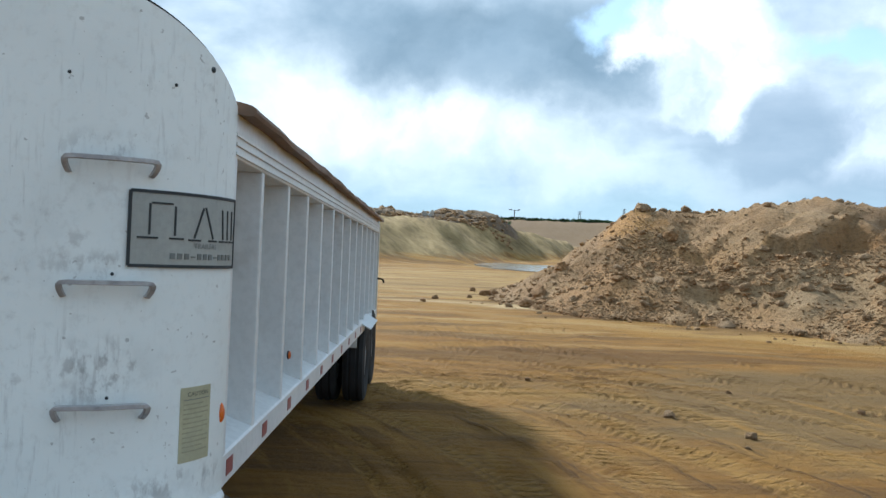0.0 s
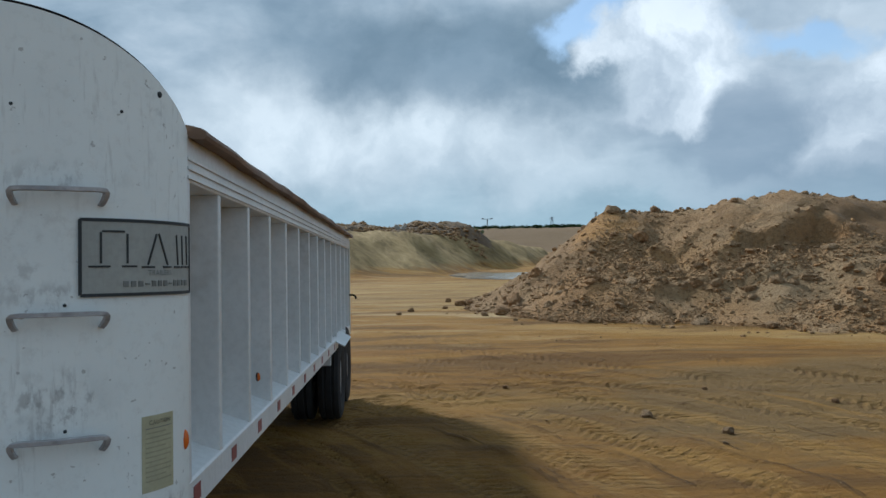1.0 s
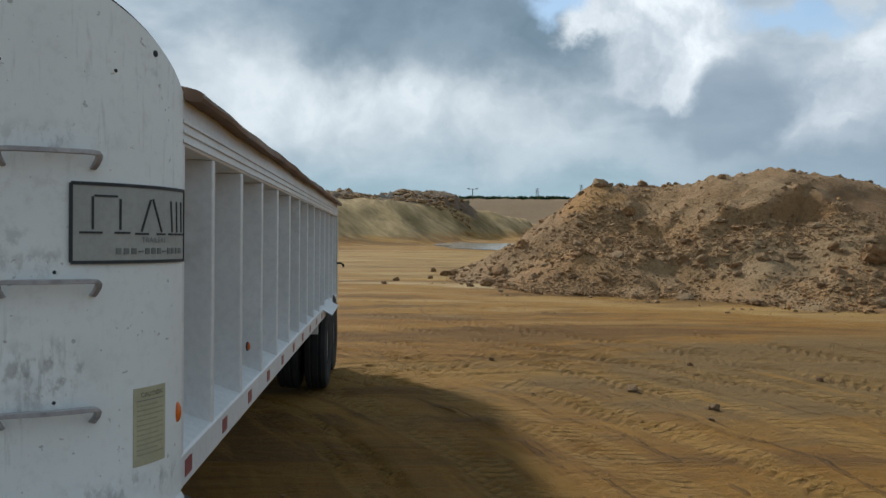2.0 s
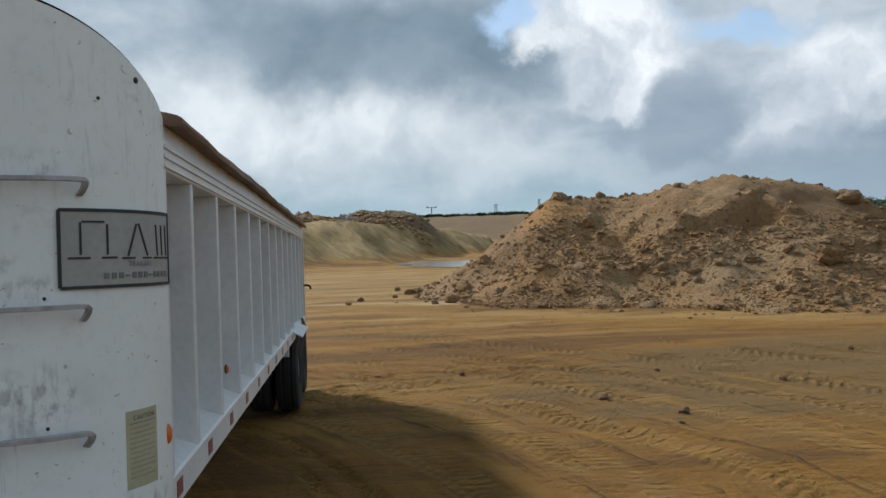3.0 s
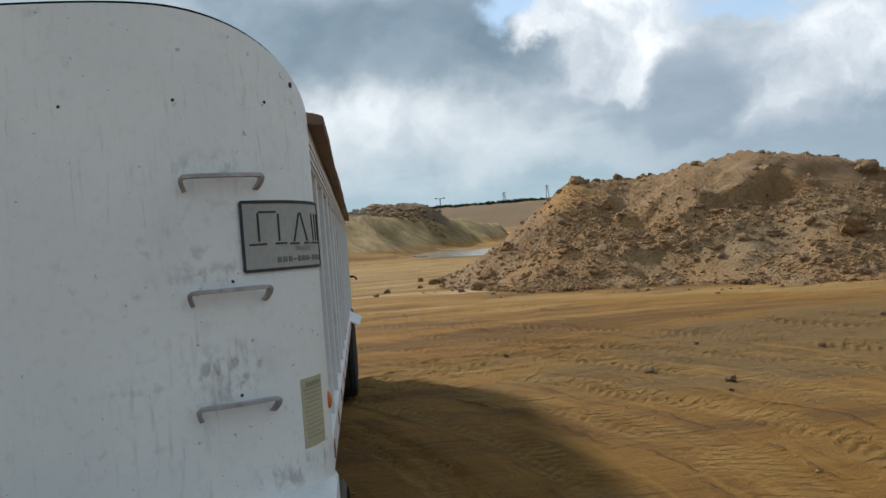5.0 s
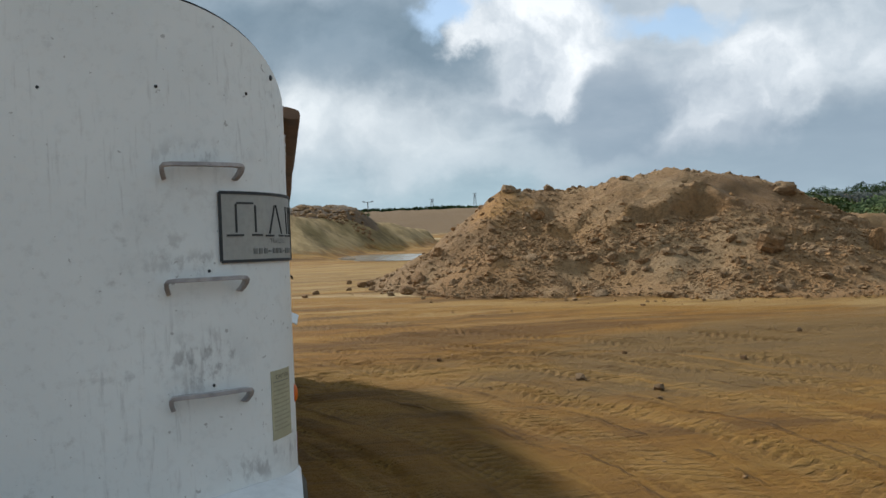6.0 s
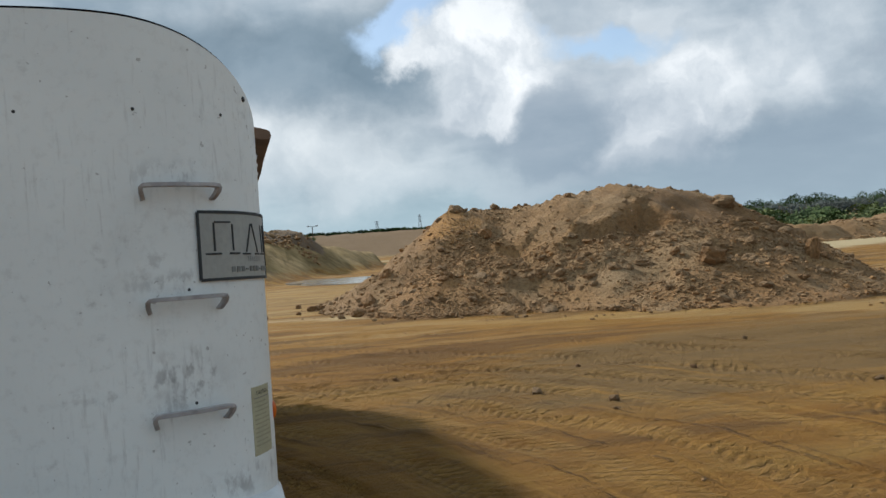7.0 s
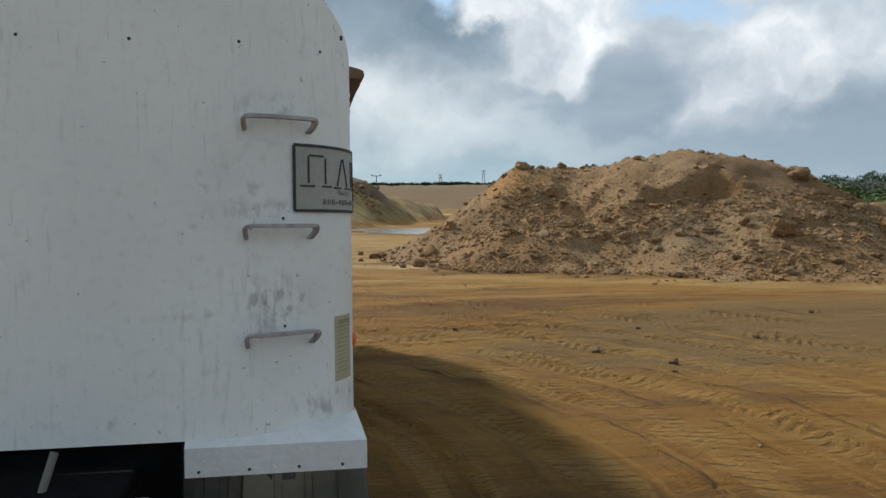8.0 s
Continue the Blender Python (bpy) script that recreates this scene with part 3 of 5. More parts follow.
def track_marks(x, y):
    """The relief that wheels have left, and the shade to paint into its stirred grooves, lips and ridges."""
    shape = np.shape(x)
    x, y = np.ravel(x), np.ravel(y)
    h_all, mark_shade_all = np.zeros(len(x)), np.zeros(len(x))
    near_all = (1 - ease(np.abs(y - 14), 22, 40)) * (1 - ease(np.abs(x - 10), 20, 40))
    zone = np.nonzero(near_all > 0.01)[0]
    if not len(zone):
        return h_all.reshape(shape), mark_shade_all.reshape(shape)
    zx, zy, near = x[zone], y[zone], near_all[zone]
    stray = 0.22 * fractal(zx, zy, 0.22, 2)
    wear = [fractal(zx + 31 * j, zy, 0.2, 3) for j in range(4)]
    lumps = [fractal(zx + 7 * j, zy, 0.7, 2, 0.5) for j in range(3)]
    torn = [fractal(zx, zy + 11 * j, 1.6, 2) for j in range(3)]
    h, mark_shade = np.zeros(len(zone)), np.zeros(len(zone))
    for i, (cx, cy, r, wide, deep, lug, fresh, start) in enumerate(TRACKS):
        d_all = np.hypot(zx - cx, zy - cy) - r + stray
        s = np.nonzero(np.abs(d_all) < wide * 1.1)[0]
        d = d_all[s]
        turn = np.arctan2(zy[s] - cy, zx[s] - cx) * r
        worn = near[s] * np.clip(fresh + 1.1 * wear[i % 4][s], 0, 1) * ease(zy[s], start, start + 1.2)
        if not lug:
            ridge = np.exp(-((d / (wide * 0.5)) ** 2)) * np.clip(0.25 + 1.8 * torn[i % 3][s] + 0.6 * lumps[i % 3][s], 0, 1.2) * worn
            h[s] += deep * ridge
            mark_shade[s] = np.maximum(mark_shade[s], 0.9 * np.clip(ridge, 0, 1))
            continue
        rut = np.exp(-((d / (wide * 0.5)) ** 4))
        side = -1 if i % 2 else 1
        lip = np.exp(-(((side * d - wide * 0.58) / 0.04) ** 2)) * np.clip(0.15 + 1.6 * lumps[i % 3][s], 0, 1.2)
        lugs = np.clip(2.2 * np.sin((turn + np.abs(d) * 0.8) * 2 * math.pi / lug), -1, 1)
        ragged = np.clip(0.75 + 0.8 * torn[(i // 2) % 3][s], 0, 1) * (1.0 if fresh > 0.2 else 0.35)
        h[s] += worn * (-deep * rut + 1.1 * deep * lip + 1.0 * deep * rut * lugs * ragged)
        mark_shade[s] = np.maximum(mark_shade[s], worn * np.maximum(rut * np.clip(0.1 - 0.8 * lugs, 0, 1) * ragged, 0.9 * lip))
    h_all[zone], mark_shade_all[zone] = h, mark_shade
    return h_all.reshape(shape), mark_shade_all.reshape(shape)


def ground_base(x, y):
    """The ground without wheel marks."""
    h = 0.035 * fractal(x * 0.6, y, 0.5, 3) + 0.010 * fractal(x * 0.5, y, 2.4, 4, 0.6) - 0.008 * np.abs(fractal(x * 0.45 + 60, y, 3.1, 3, 0.6)) * (1 - ease(y, 40, 60))
    far = far_height(x, y)
    gully = np.abs(fractal(x + 1.6 * far, y * 0.3, 0.2, 4, 0.6))
    h = h - 0.16 * (1 - ease(np.hypot((x - 9.0) / 5.4, (y - 66) / 9.4), 0.75, 1.15))
    return h + far + (0.26 * fractal(x, y, 0.16, 6, 0.62) - 0.26 * gully * (1 - ease(y, 150, 220))) * ease(far, 0.2, 2.5)


def ground_height(x, y):
    return ground_base(x, y) + track_marks(x, y)[0]


def graded(near0, near1, step, reach, growth_low, growth):
    line = list(np.arange(near0, near1, step))
    for sign, start in ((-1, near0), (1, line[-1])):
        extra, at, gap = [], start, step
        while abs(at) < reach:
            gap *= growth_low if sign < 0 else growth
            at += sign * gap
            extra.append(at)
        line = extra[::-1] + line if sign < 0 else line + extra
    return np.array(line)


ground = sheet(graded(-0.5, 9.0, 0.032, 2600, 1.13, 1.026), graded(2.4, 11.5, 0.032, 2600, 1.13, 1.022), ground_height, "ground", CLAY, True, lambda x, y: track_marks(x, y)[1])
tagged(ground, "rutted ochre sand and clay of a quarry floor", "ground", kind="structure")

# ---------------------------------------------------------------- the heap of earth
CREST = [(7.9, 29.0, 3.13), (8.6, 29.0, 3.48), (9.6, 29.4, 3.38), (10.6, 29.2, 3.33), (11.6, 28.2, 3.48), (12.8, 27.2, 3.84), (14.0, 26.6, 4.07), (15.2, 26.8, 3.94), (16.6, 27.2, 3.79), (18.0, 27.8, 3.39), (19.4, 28.4, 2.99), (20.8, 29.0, 2.43), (22.4, 29.4, 1.53)]


def smooth_zones(x, y):
    """Where the heap's face is bare fine soil, 0 to 1: the slab under the top, the slide beside it, the fans between the rubble."""
    calm = np.zeros(np.shape(x))
    for px, py, rx, ry in ((12.3, 24.6, 1.1, 1.7), (15.6, 23.8, 1.3, 2.0), (14.4, 26.4, 1.6, 1.2), (9.9, 25.6, 0.8, 1.5), (11.6, 20.4, 1.2, 1.0), (17.6, 25.6, 1.0, 1.6)):
        r = np.hypot((x - px) / rx, (y - py) / ry) + 0.35 * fractal(x, y, 1.1, 2)
        calm = np.maximum(calm, 1 - ease(r, 0.75, 1.15))
    return calm


def slumps(x, y):
    """Slabs that slid and broke off at their lower edge, with hollows beside them: middle of the lower edge, half width, length up the slope, thickness."""
    total = np.zeros(np.shape(x))
    wob = 0.22 * fractal(x, y, 1.3, 3)
    for px, py, half, long_, thick in ((11.6, 23.3, 0.75, 2.6, 0.42), (13.7, 22.9, 0.5, 1.2, 0.16), (9.2, 25.3, 0.5, 1.2, 0.18), (16.2, 21.6, 0.8, 1.5, 0.2), (8.6, 22.4, 0.6, 1.3, 0.2), (14.6, 20.2, 0.7, 1.3, 0.18), (10.4, 21.5, 0.6, 1.0, 0.16), (18.4, 24.0, 0.8, 1.6, 0.22)):
        across, up = (x - px) * 0.62 - (y - py) * 0.78, (x - px) * 0.4 + (y - py) * 0.9
        body = (1 - ease(np.abs(across + wob), half * 0.8, half * 1.25)) * ease(up + wob, -0.07, 0.07) * (1 - ease(up, long_ * 0.3, long_))
        total = total + thick * body
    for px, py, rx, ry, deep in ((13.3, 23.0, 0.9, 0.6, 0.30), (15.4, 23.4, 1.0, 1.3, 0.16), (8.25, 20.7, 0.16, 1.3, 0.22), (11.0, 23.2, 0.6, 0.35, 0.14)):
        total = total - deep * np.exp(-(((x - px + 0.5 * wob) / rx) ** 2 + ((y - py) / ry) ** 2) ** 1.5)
    return total + 0.24 * np.exp(-(((x - 7.7) / 0.4) ** 2 + ((y - 20.8) / 0.9) ** 2))


def heap_height(x, y):
    wx, wy = x + 0.5 * fractal(x, y, 0.35, 3), y + 0.6 * fractal(x + 40, y, 0.35, 3)
    h = np.full(np.shape(x), -9.0)
    for (ax, ay, az), (bx, by, bz) in zip(CREST[:-1], CREST[1:]):
        for f in (0.0, 0.34, 0.67):
            px, py, pz = ax + (bx - ax) * f, ay + (by - ay) * f, az + (bz - az) * f
            kx = np.where(wx < px, 0.66, 0.62)
            ky = np.where(wy < py, 0.40, 0.6)
            h = np.maximum(h, pz - np.hypot(kx * (wx - px), ky * (wy - py)))
    h = np.where(h > 0.35, h, 0.35 * np.exp((h - 0.35) / 0.35)) - 0.02
    calm = smooth_zones(x, y)
    rough = 0.13 * fractal(x, y, 0.55, 3) - 0.15 * np.abs(fractal(x + 0.3 * y, y * 0.4, 0.9, 2)) + 0.07 + (0.06 * np.abs(fractal(x + 5, y * 0.7, 2.1, 3)) + 0.04 * np.abs(fractal(x * 0.7, y + 9, 4.2, 2)) + 0.018 * fractal(x, y, 7.0, 2)) * (1 - 0.6 * calm)
    return h + rough * ease(h, 0.1, 0.9) * (1 - 0.55 * ease(h, 2.7, 3.7)) + slumps(x, y) * ease(h, 0.0, 0.3)


def heap_top(x, y):
    return float(heap_height(np.array([x]), np.array([y]))[0])


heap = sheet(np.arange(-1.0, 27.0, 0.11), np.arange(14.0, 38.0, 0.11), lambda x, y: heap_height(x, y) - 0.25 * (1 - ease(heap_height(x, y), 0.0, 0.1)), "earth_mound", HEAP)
tagged(heap, "big mound of brown dug earth with scattered boulders", "dirt pile")

# ---------------------------------------------------------------- the trailer
WIDE, LONG, CORNER = 2.44, 10.1, 0.5     # outside width and length, corner radius in plan
FLOOR, SIDE_TOP = 1.11, 2.55             # underside and top of the sides at the front

trailer = tagged(new("dump_trailer"), "white ribbed dump trailer with rounded front and brown tarp", "trailer")
trailer.matrix_world = Matrix.Translation((0, 0, FLOOR)) @ pose(0, 0, 0, -1.5) @ Matrix.Translation((0, 0, -FLOOR))


def plan(s, out=0.0):
    """A point of the front wall's curve in plan: s in metres from the middle of the front (+ to the near side), pushed out."""
    side = 1 if s >= 0 else -1
    s, half, arc = abs(s), WIDE / 2 - CORNER, CORNER * math.pi / 2
    if s <= half:
        x, y, nx, ny = s, 0.0, 0.0, -1.0
    elif s <= half + arc:
        a = (s - half) / CORNER
        nx, ny = math.sin(a), -math.cos(a)
        x, y = half + CORNER * nx, CORNER + CORNER * ny
    else:
        x, y, nx, ny = half + CORNER, CORNER + s - half - arc, 1.0, 0.0
    return side * (x + nx * out) - WIDE / 2, y + ny * out, side * nx, ny


FULL = WIDE / 2 - CORNER + CORNER * math.pi / 2   # half the length of the front wall's curve


def plan_s(x):
    """The distance along the curve at which the near half of the front wall has this x."""
    half, u = WIDE / 2 - CORNER, x + WIDE / 2
    return u if u <= half else half + CORNER * math.asin(min(1.0, (u - half) / CORNER))


def front_top(s):
    x = plan(s)[0]
    u = (x + WIDE / 2) / (WIDE / 2)
    return SIDE_TOP + 0.015 + 0.37 * math.sqrt(max(0.0, 1 - abs(u) ** 4.0))


def curved_slab(s0, s1, z0, z1, out0, out1, steps=24, top=None):
    """A slab bent along the front wall, between two distances out from it."""
    bm = bmesh.new()
    rings = []
    for i in range(steps + 1):
        s = s0 + (s1 - s0) * i / steps
        zt = top(s) if top else z1
        (xa, ya, *_), (xb, yb, *_) = plan(s, out0), plan(s, out1)
        rings.append([bm.verts.new(v) for v in ((xa, ya, z0), (xb, yb, z0), (xb, yb, zt), (xa, ya, zt))])
    for a, b in zip(rings[:-1], rings[1:]):
        for j in range(4):
            bm.faces.new((a[j], b[j], b[(j + 1) % 4], a[(j + 1) % 4]))
    bm.faces.new(rings[0][::-1])
    bm.faces.new(rings[-1])
    bmesh.ops.recalc_face_normals(bm, faces=bm.faces[:])
    return bm


def tube(points, radius, sides=8, closed_ends=True):
    """A round bar along points."""
    bm = bmesh.new()
    rings = []
    pts = [Vector(p) for p in points]
    for i, p in enumerate(pts):
        t = (pts[min(i + 1, len(pts) - 1)] - pts[max(i - 1, 0)]).normalized()
        a = t.orthogonal().normalized() if i == 0 else (rings_a - t * rings_a.dot(t)).normalized()
        rings_a, b = a, t.cross(a)
        rings.append([bm.verts.new(p + radius * (math.cos(k * 2 * math.pi / sides) * a + math.sin(k * 2 * math.pi / sides) * b)) for k in range(sides)])
    for u, v in zip(rings[:-1], rings[1:]):
        for k in range(sides):
            bm.faces.new((u[k], u[(k + 1) % sides], v[(k + 1) % sides], v[k]))
    if closed_ends:
        bm.faces.new(rings[0][::-1])
        bm.faces.new(rings[-1])
    bmesh.ops.recalc_face_normals(bm, faces=bm.faces[:])
    return bm


def joined(*bms):
    """Several bmeshes as one."""
    whole = bmesh.new()
    for b in bms:
        data = bpy.data.meshes.new("piece")
        b.to_mesh(data)
        b.free()
        whole.from_mesh(data)
        bpy.data.meshes.remove(data)
    return whole




def wrapped(bm, out=0.0):
    """Bends a flat bmesh, drawn with x along the front wall's curve and z up, onto the wall; its y stands off the wall."""
    for v in bm.verts:
        x, y, *_ = plan(v.co.x, out - v.co.y)
        v.co = (x, y, v.co.z)
    return bm


def stroke(s0, z0, s1, z1, wide, thick=0.003):
    """A straight painted stroke on the wall, cut into short steps so that it bends."""
    bm = bmesh.new()
    along = Vector((s1 - s0, 0, z1 - z0)).normalized()
    side = Vector((-along.z, 0, along.x)) * wide / 2
    rings = []
    for i in range(7):
        p = Vector((s0, 0, z0)).lerp(Vector((s1, 0, z1)), i / 6)
        rings.append([bm.verts.new(p + q) for q in (-side, side, side - Vector((0, thick, 0)), -side - Vector((0, thick, 0)))])
    for a, b in zip(rings[:-1], rings[1:]):
        for j in range(4):
            bm.faces.new((a[j], a[(j + 1) % 4], b[(j + 1) % 4], b[j]))
    bm.faces.new(rings[0])
    bm.faces.new(rings[-1][::-1])
    bmesh.ops.recalc_face_normals(bm, faces=bm.faces[:])
    return bm


def lettering(text, size, s, z, thick=0.002):
    """Words in the built-in font, as a flat bmesh with its lower left corner at (s, z)."""
    curve = bpy.data.curves.new("words", "FONT")
    curve.body, curve.size, curve.extrude, curve.space_character = text, size, 0.0, 1.1
    ob = bpy.data.objects.new("words", curve)
    scene.collection.objects.link(ob)
    data = bpy.data.meshes.new_from_object(ob.evaluated_get(bpy.context.evaluated_depsgraph_get()))
    bm = bmesh.new()
    bm.from_mesh(data)
    for v in bm.verts:
        v.co = (s + v.co.x, -thick, z + v.co.y)
    bpy.data.objects.remove(ob)
    bpy.data.curves.remove(curve)
    bpy.data.meshes.remove(data)
    return bm


part("front_wall", curved_slab(-FULL, FULL, FLOOR, 0, -0.04, 0.0, 96, front_top), WHITE, trailer, "smooth white painted sheet with rounded corners", True)
part("edge_trim", tube([(*plan(s, -0.015)[:2], front_top(s) + 0.004) for s in np.linspace(-FULL, FULL, 120)], 0.009, 6), BLACK, trailer, "thin dark edge trim")

# name plate, bent round the corner
P0, P1, PZ0, PZ1 = plan_s(-0.245), FULL - 0.012, 1.955, 2.205
plate = part("name_plate", curved_slab(P0, P1, PZ0, PZ1, 0.0005, 0.006, 20), PLATE, trailer, "grey plate with dark border and painted shade of raised shapes")
rim_w = 0.011
for s0, z0, s1, z1 in ((P0, PZ1, P1, PZ1), (P0, PZ0, P1, PZ0), (P0, PZ0, P0, PZ1)):
    part("border", wrapped(stroke(s0, z0, s1, z1, rim_w, 0.004), 0.006), INK, plate)
part("border", wrapped(stroke(P1, PZ0, P1, PZ1, 0.004, 0.004), 0.006), INK, plate)


def emblem(u, v):
    return P0 + (P1 - P0) * u, PZ1 - (PZ1 - PZ0) * v


EMBLEM = [  # shade of raised shapes painted as plain strokes: ends across and down the plate, from 0 to 1
    (0.13, 0.16, 0.13, 0.58), (0.14, 0.15, 0.29, 0.15), (0.31, 0.18, 0.31, 0.58), (0.05, 0.62, 0.19, 0.62), (0.27, 0.62, 0.38, 0.62),
    (0.55, 0.17, 0.47, 0.60), (0.57, 0.16, 0.66, 0.60), (0.42, 0.63, 0.53, 0.63), (0.61, 0.63, 0.70, 0.63),
    (0.77, 0.17, 0.79, 0.60), (0.85, 0.17, 0.86, 0.60), (0.93, 0.17, 0.94, 0.60), (0.74, 0.63, 0.82, 0.63), (0.84, 0.63, 0.89, 0.63), (0.91, 0.63, 0.98, 0.63)]
for u0, v0, u1, v1 in EMBLEM:
    part("emblem_stroke", wrapped(stroke(*emblem(u0, v0), *emblem(u1, v1), 0.0065), 0.006), INK, plate)
s0, z0 = emblem(0.47, 0.745)
part("word", wrapped(lettering("TRAILERS", 0.026, s0, z0), 0.006), PALE_INK, plate)
for i in range(12):
    u = 0.28 + i * 0.056
    if i not in (3, 7):
        part("number_bar", wrapped(stroke(*emblem(u, 0.86), *emblem(u + 0.036, 0.86), 0.020), 0.006), PALE_INK, plate)
    else:
        part("number_bar", wrapped(stroke(*emblem(u, 0.865), *emblem(u + 0.036, 0.865), 0.005), 0.006), PALE_INK, plate)

# caution sticker
C0, C1, CZ0, CZ1 = 1.20, 1.355, 1.270, 1.532
sticker = part("caution_sticker", curved_slab(C0, C1, CZ0, CZ1, 0.0005, 0.002, 8), STICKER, trailer, "faded cream caution sticker")
part("word", wrapped(lettering("CAUTION", 0.022, C0 + 0.03, CZ1 - 0.032, 0.0012), 0.002), INK, sticker)
part("text_bar", wrapped(stroke(C0 + 0.015, CZ1 - 0.044, C1 - 0.012, CZ1 - 0.044, 0.0025, 0.0012), 0.002), PALE_INK, sticker)
for i in range(11):
    z = CZ1 - 0.06 - 0.0165 * i
    part("text_bar", wrapped(stroke(C0 + 0.015, z, C1 - 0.015 - 0.03 * ((i * 7) % 3 == 0), z, 0.005, 0.0012), 0.002), FAINT, sticker)


def screw(s, z, r=0.0062):
    bm = bmesh.new()
    bmesh.ops.create_uvsphere(bm, u_segments=10, v_segments=6, radius=r, matrix=Matrix.Translation((s, 0, z)) @ Matrix.Diagonal((1, 0.5, 1, 1)))
    return wrapped(bm, 0.001)


for x, z in ((-2.03, 2.585), (-1.62, 2.58), (-1.2, 2.58), (-0.82, 2.575), (-0.435, 2.575), (-0.135, 2.575)):
    part("screw", screw(plan_s(x) if x > -1.22 else -plan_s(-2.44 - x), z), INK, trailer)
part("corner_bolt", screw(plan_s(-0.045), 2.66, 0.0115), INK, trailer)
part("corner_bolt", screw(-plan_s(-0.045), 2.66, 0.0115), INK, trailer)
for z in (1.955, 1.548):
    part("screw", screw(plan_s(-0.285), z - 0.03, 0.006), INK, trailer)
Y0, Y1 = CORNER, LONG


def ledge():
    """The bottom rail: a box with a shelf that slopes outwards."""
    bm = bmesh.new()
    prof = [(-0.2, 1.108), (-0.012, 1.108), (0.0, 1.118), (0.0, 1.232), (-0.008, 1.242), (-0.16, 1.3), (-0.2, 1.3)]
    ends = [[bm.verts.new((x, y, z)) for x, z in prof] for y in (Y0, Y1)]
    for j in range(len(prof)):
        bm.faces.new((ends[0][j], ends[1][j], ends[1][(j + 1) % len(prof)], ends[0][(j + 1) % len(prof)]))
    bm.faces.new(ends[0][::-1])
    bm.faces.new(ends[1])
    bmesh.ops.recalc_face_normals(bm, faces=bm.faces[:])
    return bm


for side in (0, 1):                                   # near side at x = 0, far side at x = -WIDE
    flip = Matrix.Identity(4) if side == 0 else Matrix.Translation((-WIDE, 0, 0)) @ Matrix.Diagonal((-1, 1, 1, 1))

    def sided(bm):
        bmesh.ops.transform(bm, matrix=flip, verts=bm.verts[:])
        if side:
            bmesh.ops.reverse_faces(bm, faces=bm.faces[:])
        return bm

    part("side_panel", sided(box(-0.2, -0.16, Y0, Y1, FLOOR, SIDE_TOP)), PANEL, trailer, "flat grey-white side sheet")
    part("top_rail", sided(box(-0.2, -0.004, Y0, Y1, 2.372, 2.553, 0.006)), RAIL, trailer)
    for z in (2.384, 2.42, 2.456):
        part("rail_ridge", sided(box(-0.004, 0.005, Y0 + 0.003, Y1 - 0.003, z, z + 0.013, 0.002)), RAIL, trailer)
    part("bottom_rail", sided(ledge()), RAIL, trailer)
    for k in range(13):
        y = 1.10 + 0.73 * k
        part("rib", sided(box(-0.16, -0.006, y - 0.028, y + 0.028, 1.23, 2.372, 0.006)), RAIL, trailer)
    part("corner_post", sided(box(-0.2, -0.003, Y0 + 0.002, Y0 + 0.05, 1.11, 2.553, 0.004)), RAIL, trailer)
    for k in range(13):
        y = 0.56 + 0.73 * k
        part("red_reflector", sided(box(0.0005, 0.003, y, y + 0.11, 1.145, 1.208)), RED_TAPE, trailer)

part("tailgate", box(-WIDE, 0, LONG, LONG + 0.1, FLOOR, 2.5, 0.01), PANEL, trailer)
# black sheet added as the deep shade under the nose, hiding lit ground
part("apron", box(-2.3, -0.67, 0.05, 0.09, 0.62, FLOOR, 0.004), BLACK, trailer, "black sheet standing in for the deep shade under the nose")
part("floor_pan", box(-WIDE + 0.2, -0.2, 0.3, LONG, FLOOR, FLOOR + 0.06), STEEL, trailer)
for x in (-1.7, -0.8):
    part("chassis_beam", box(x - 0.05, x + 0.05, 0.6, LONG - 0.1, 0.86, FLOOR, 0.01), BLACK, trailer)
for y in (1.6, 3.2, 4.8, 6.4):
    part("cross_member", box(-2.3, -0.14, y - 0.05, y + 0.05, 0.98, FLOOR, 0.008), BLACK, trailer)

def tarp_roll():
    """A flattened roll of canvas that hangs over the near side's top edge."""
    bm = bmesh.new()
    rings = []
    for i in range(90):
        y = 0.52 + 9.5 * i / 89
        sag = 0.004 * math.sin(y * 2.3) + 0.003 * math.sin(y * 7.1)
        ring = []
        for k in range(12):
            a = 2 * math.pi * k / 12
            r = 1 + 0.08 * math.sin(3 * a + y * 1.7)
            ring.append(bm.verts.new((0.022 + 0.045 * r * math.copysign(abs(math.cos(a)) ** 0.6, math.cos(a)), y, 2.560 + sag + 0.024 * r * math.copysign(abs(math.sin(a)) ** 0.6, math.sin(a)) - 0.012 * math.cos(a))))
        rings.append(ring)
    for u, v in zip(rings[:-1], rings[1:]):
        for k in range(12):
            bm.faces.new((u[k], u[(k + 1) % 12], v[(k + 1) % 12], v[k]))
    bm.faces.new(rings[0][::-1])
    bm.faces.new(rings[-1])
    bmesh.ops.recalc_face_normals(bm, faces=bm.faces[:])
    return bm


part("tarp_roll", tarp_roll(), TARP, trailer, "rolled brown canvas tarp", True)


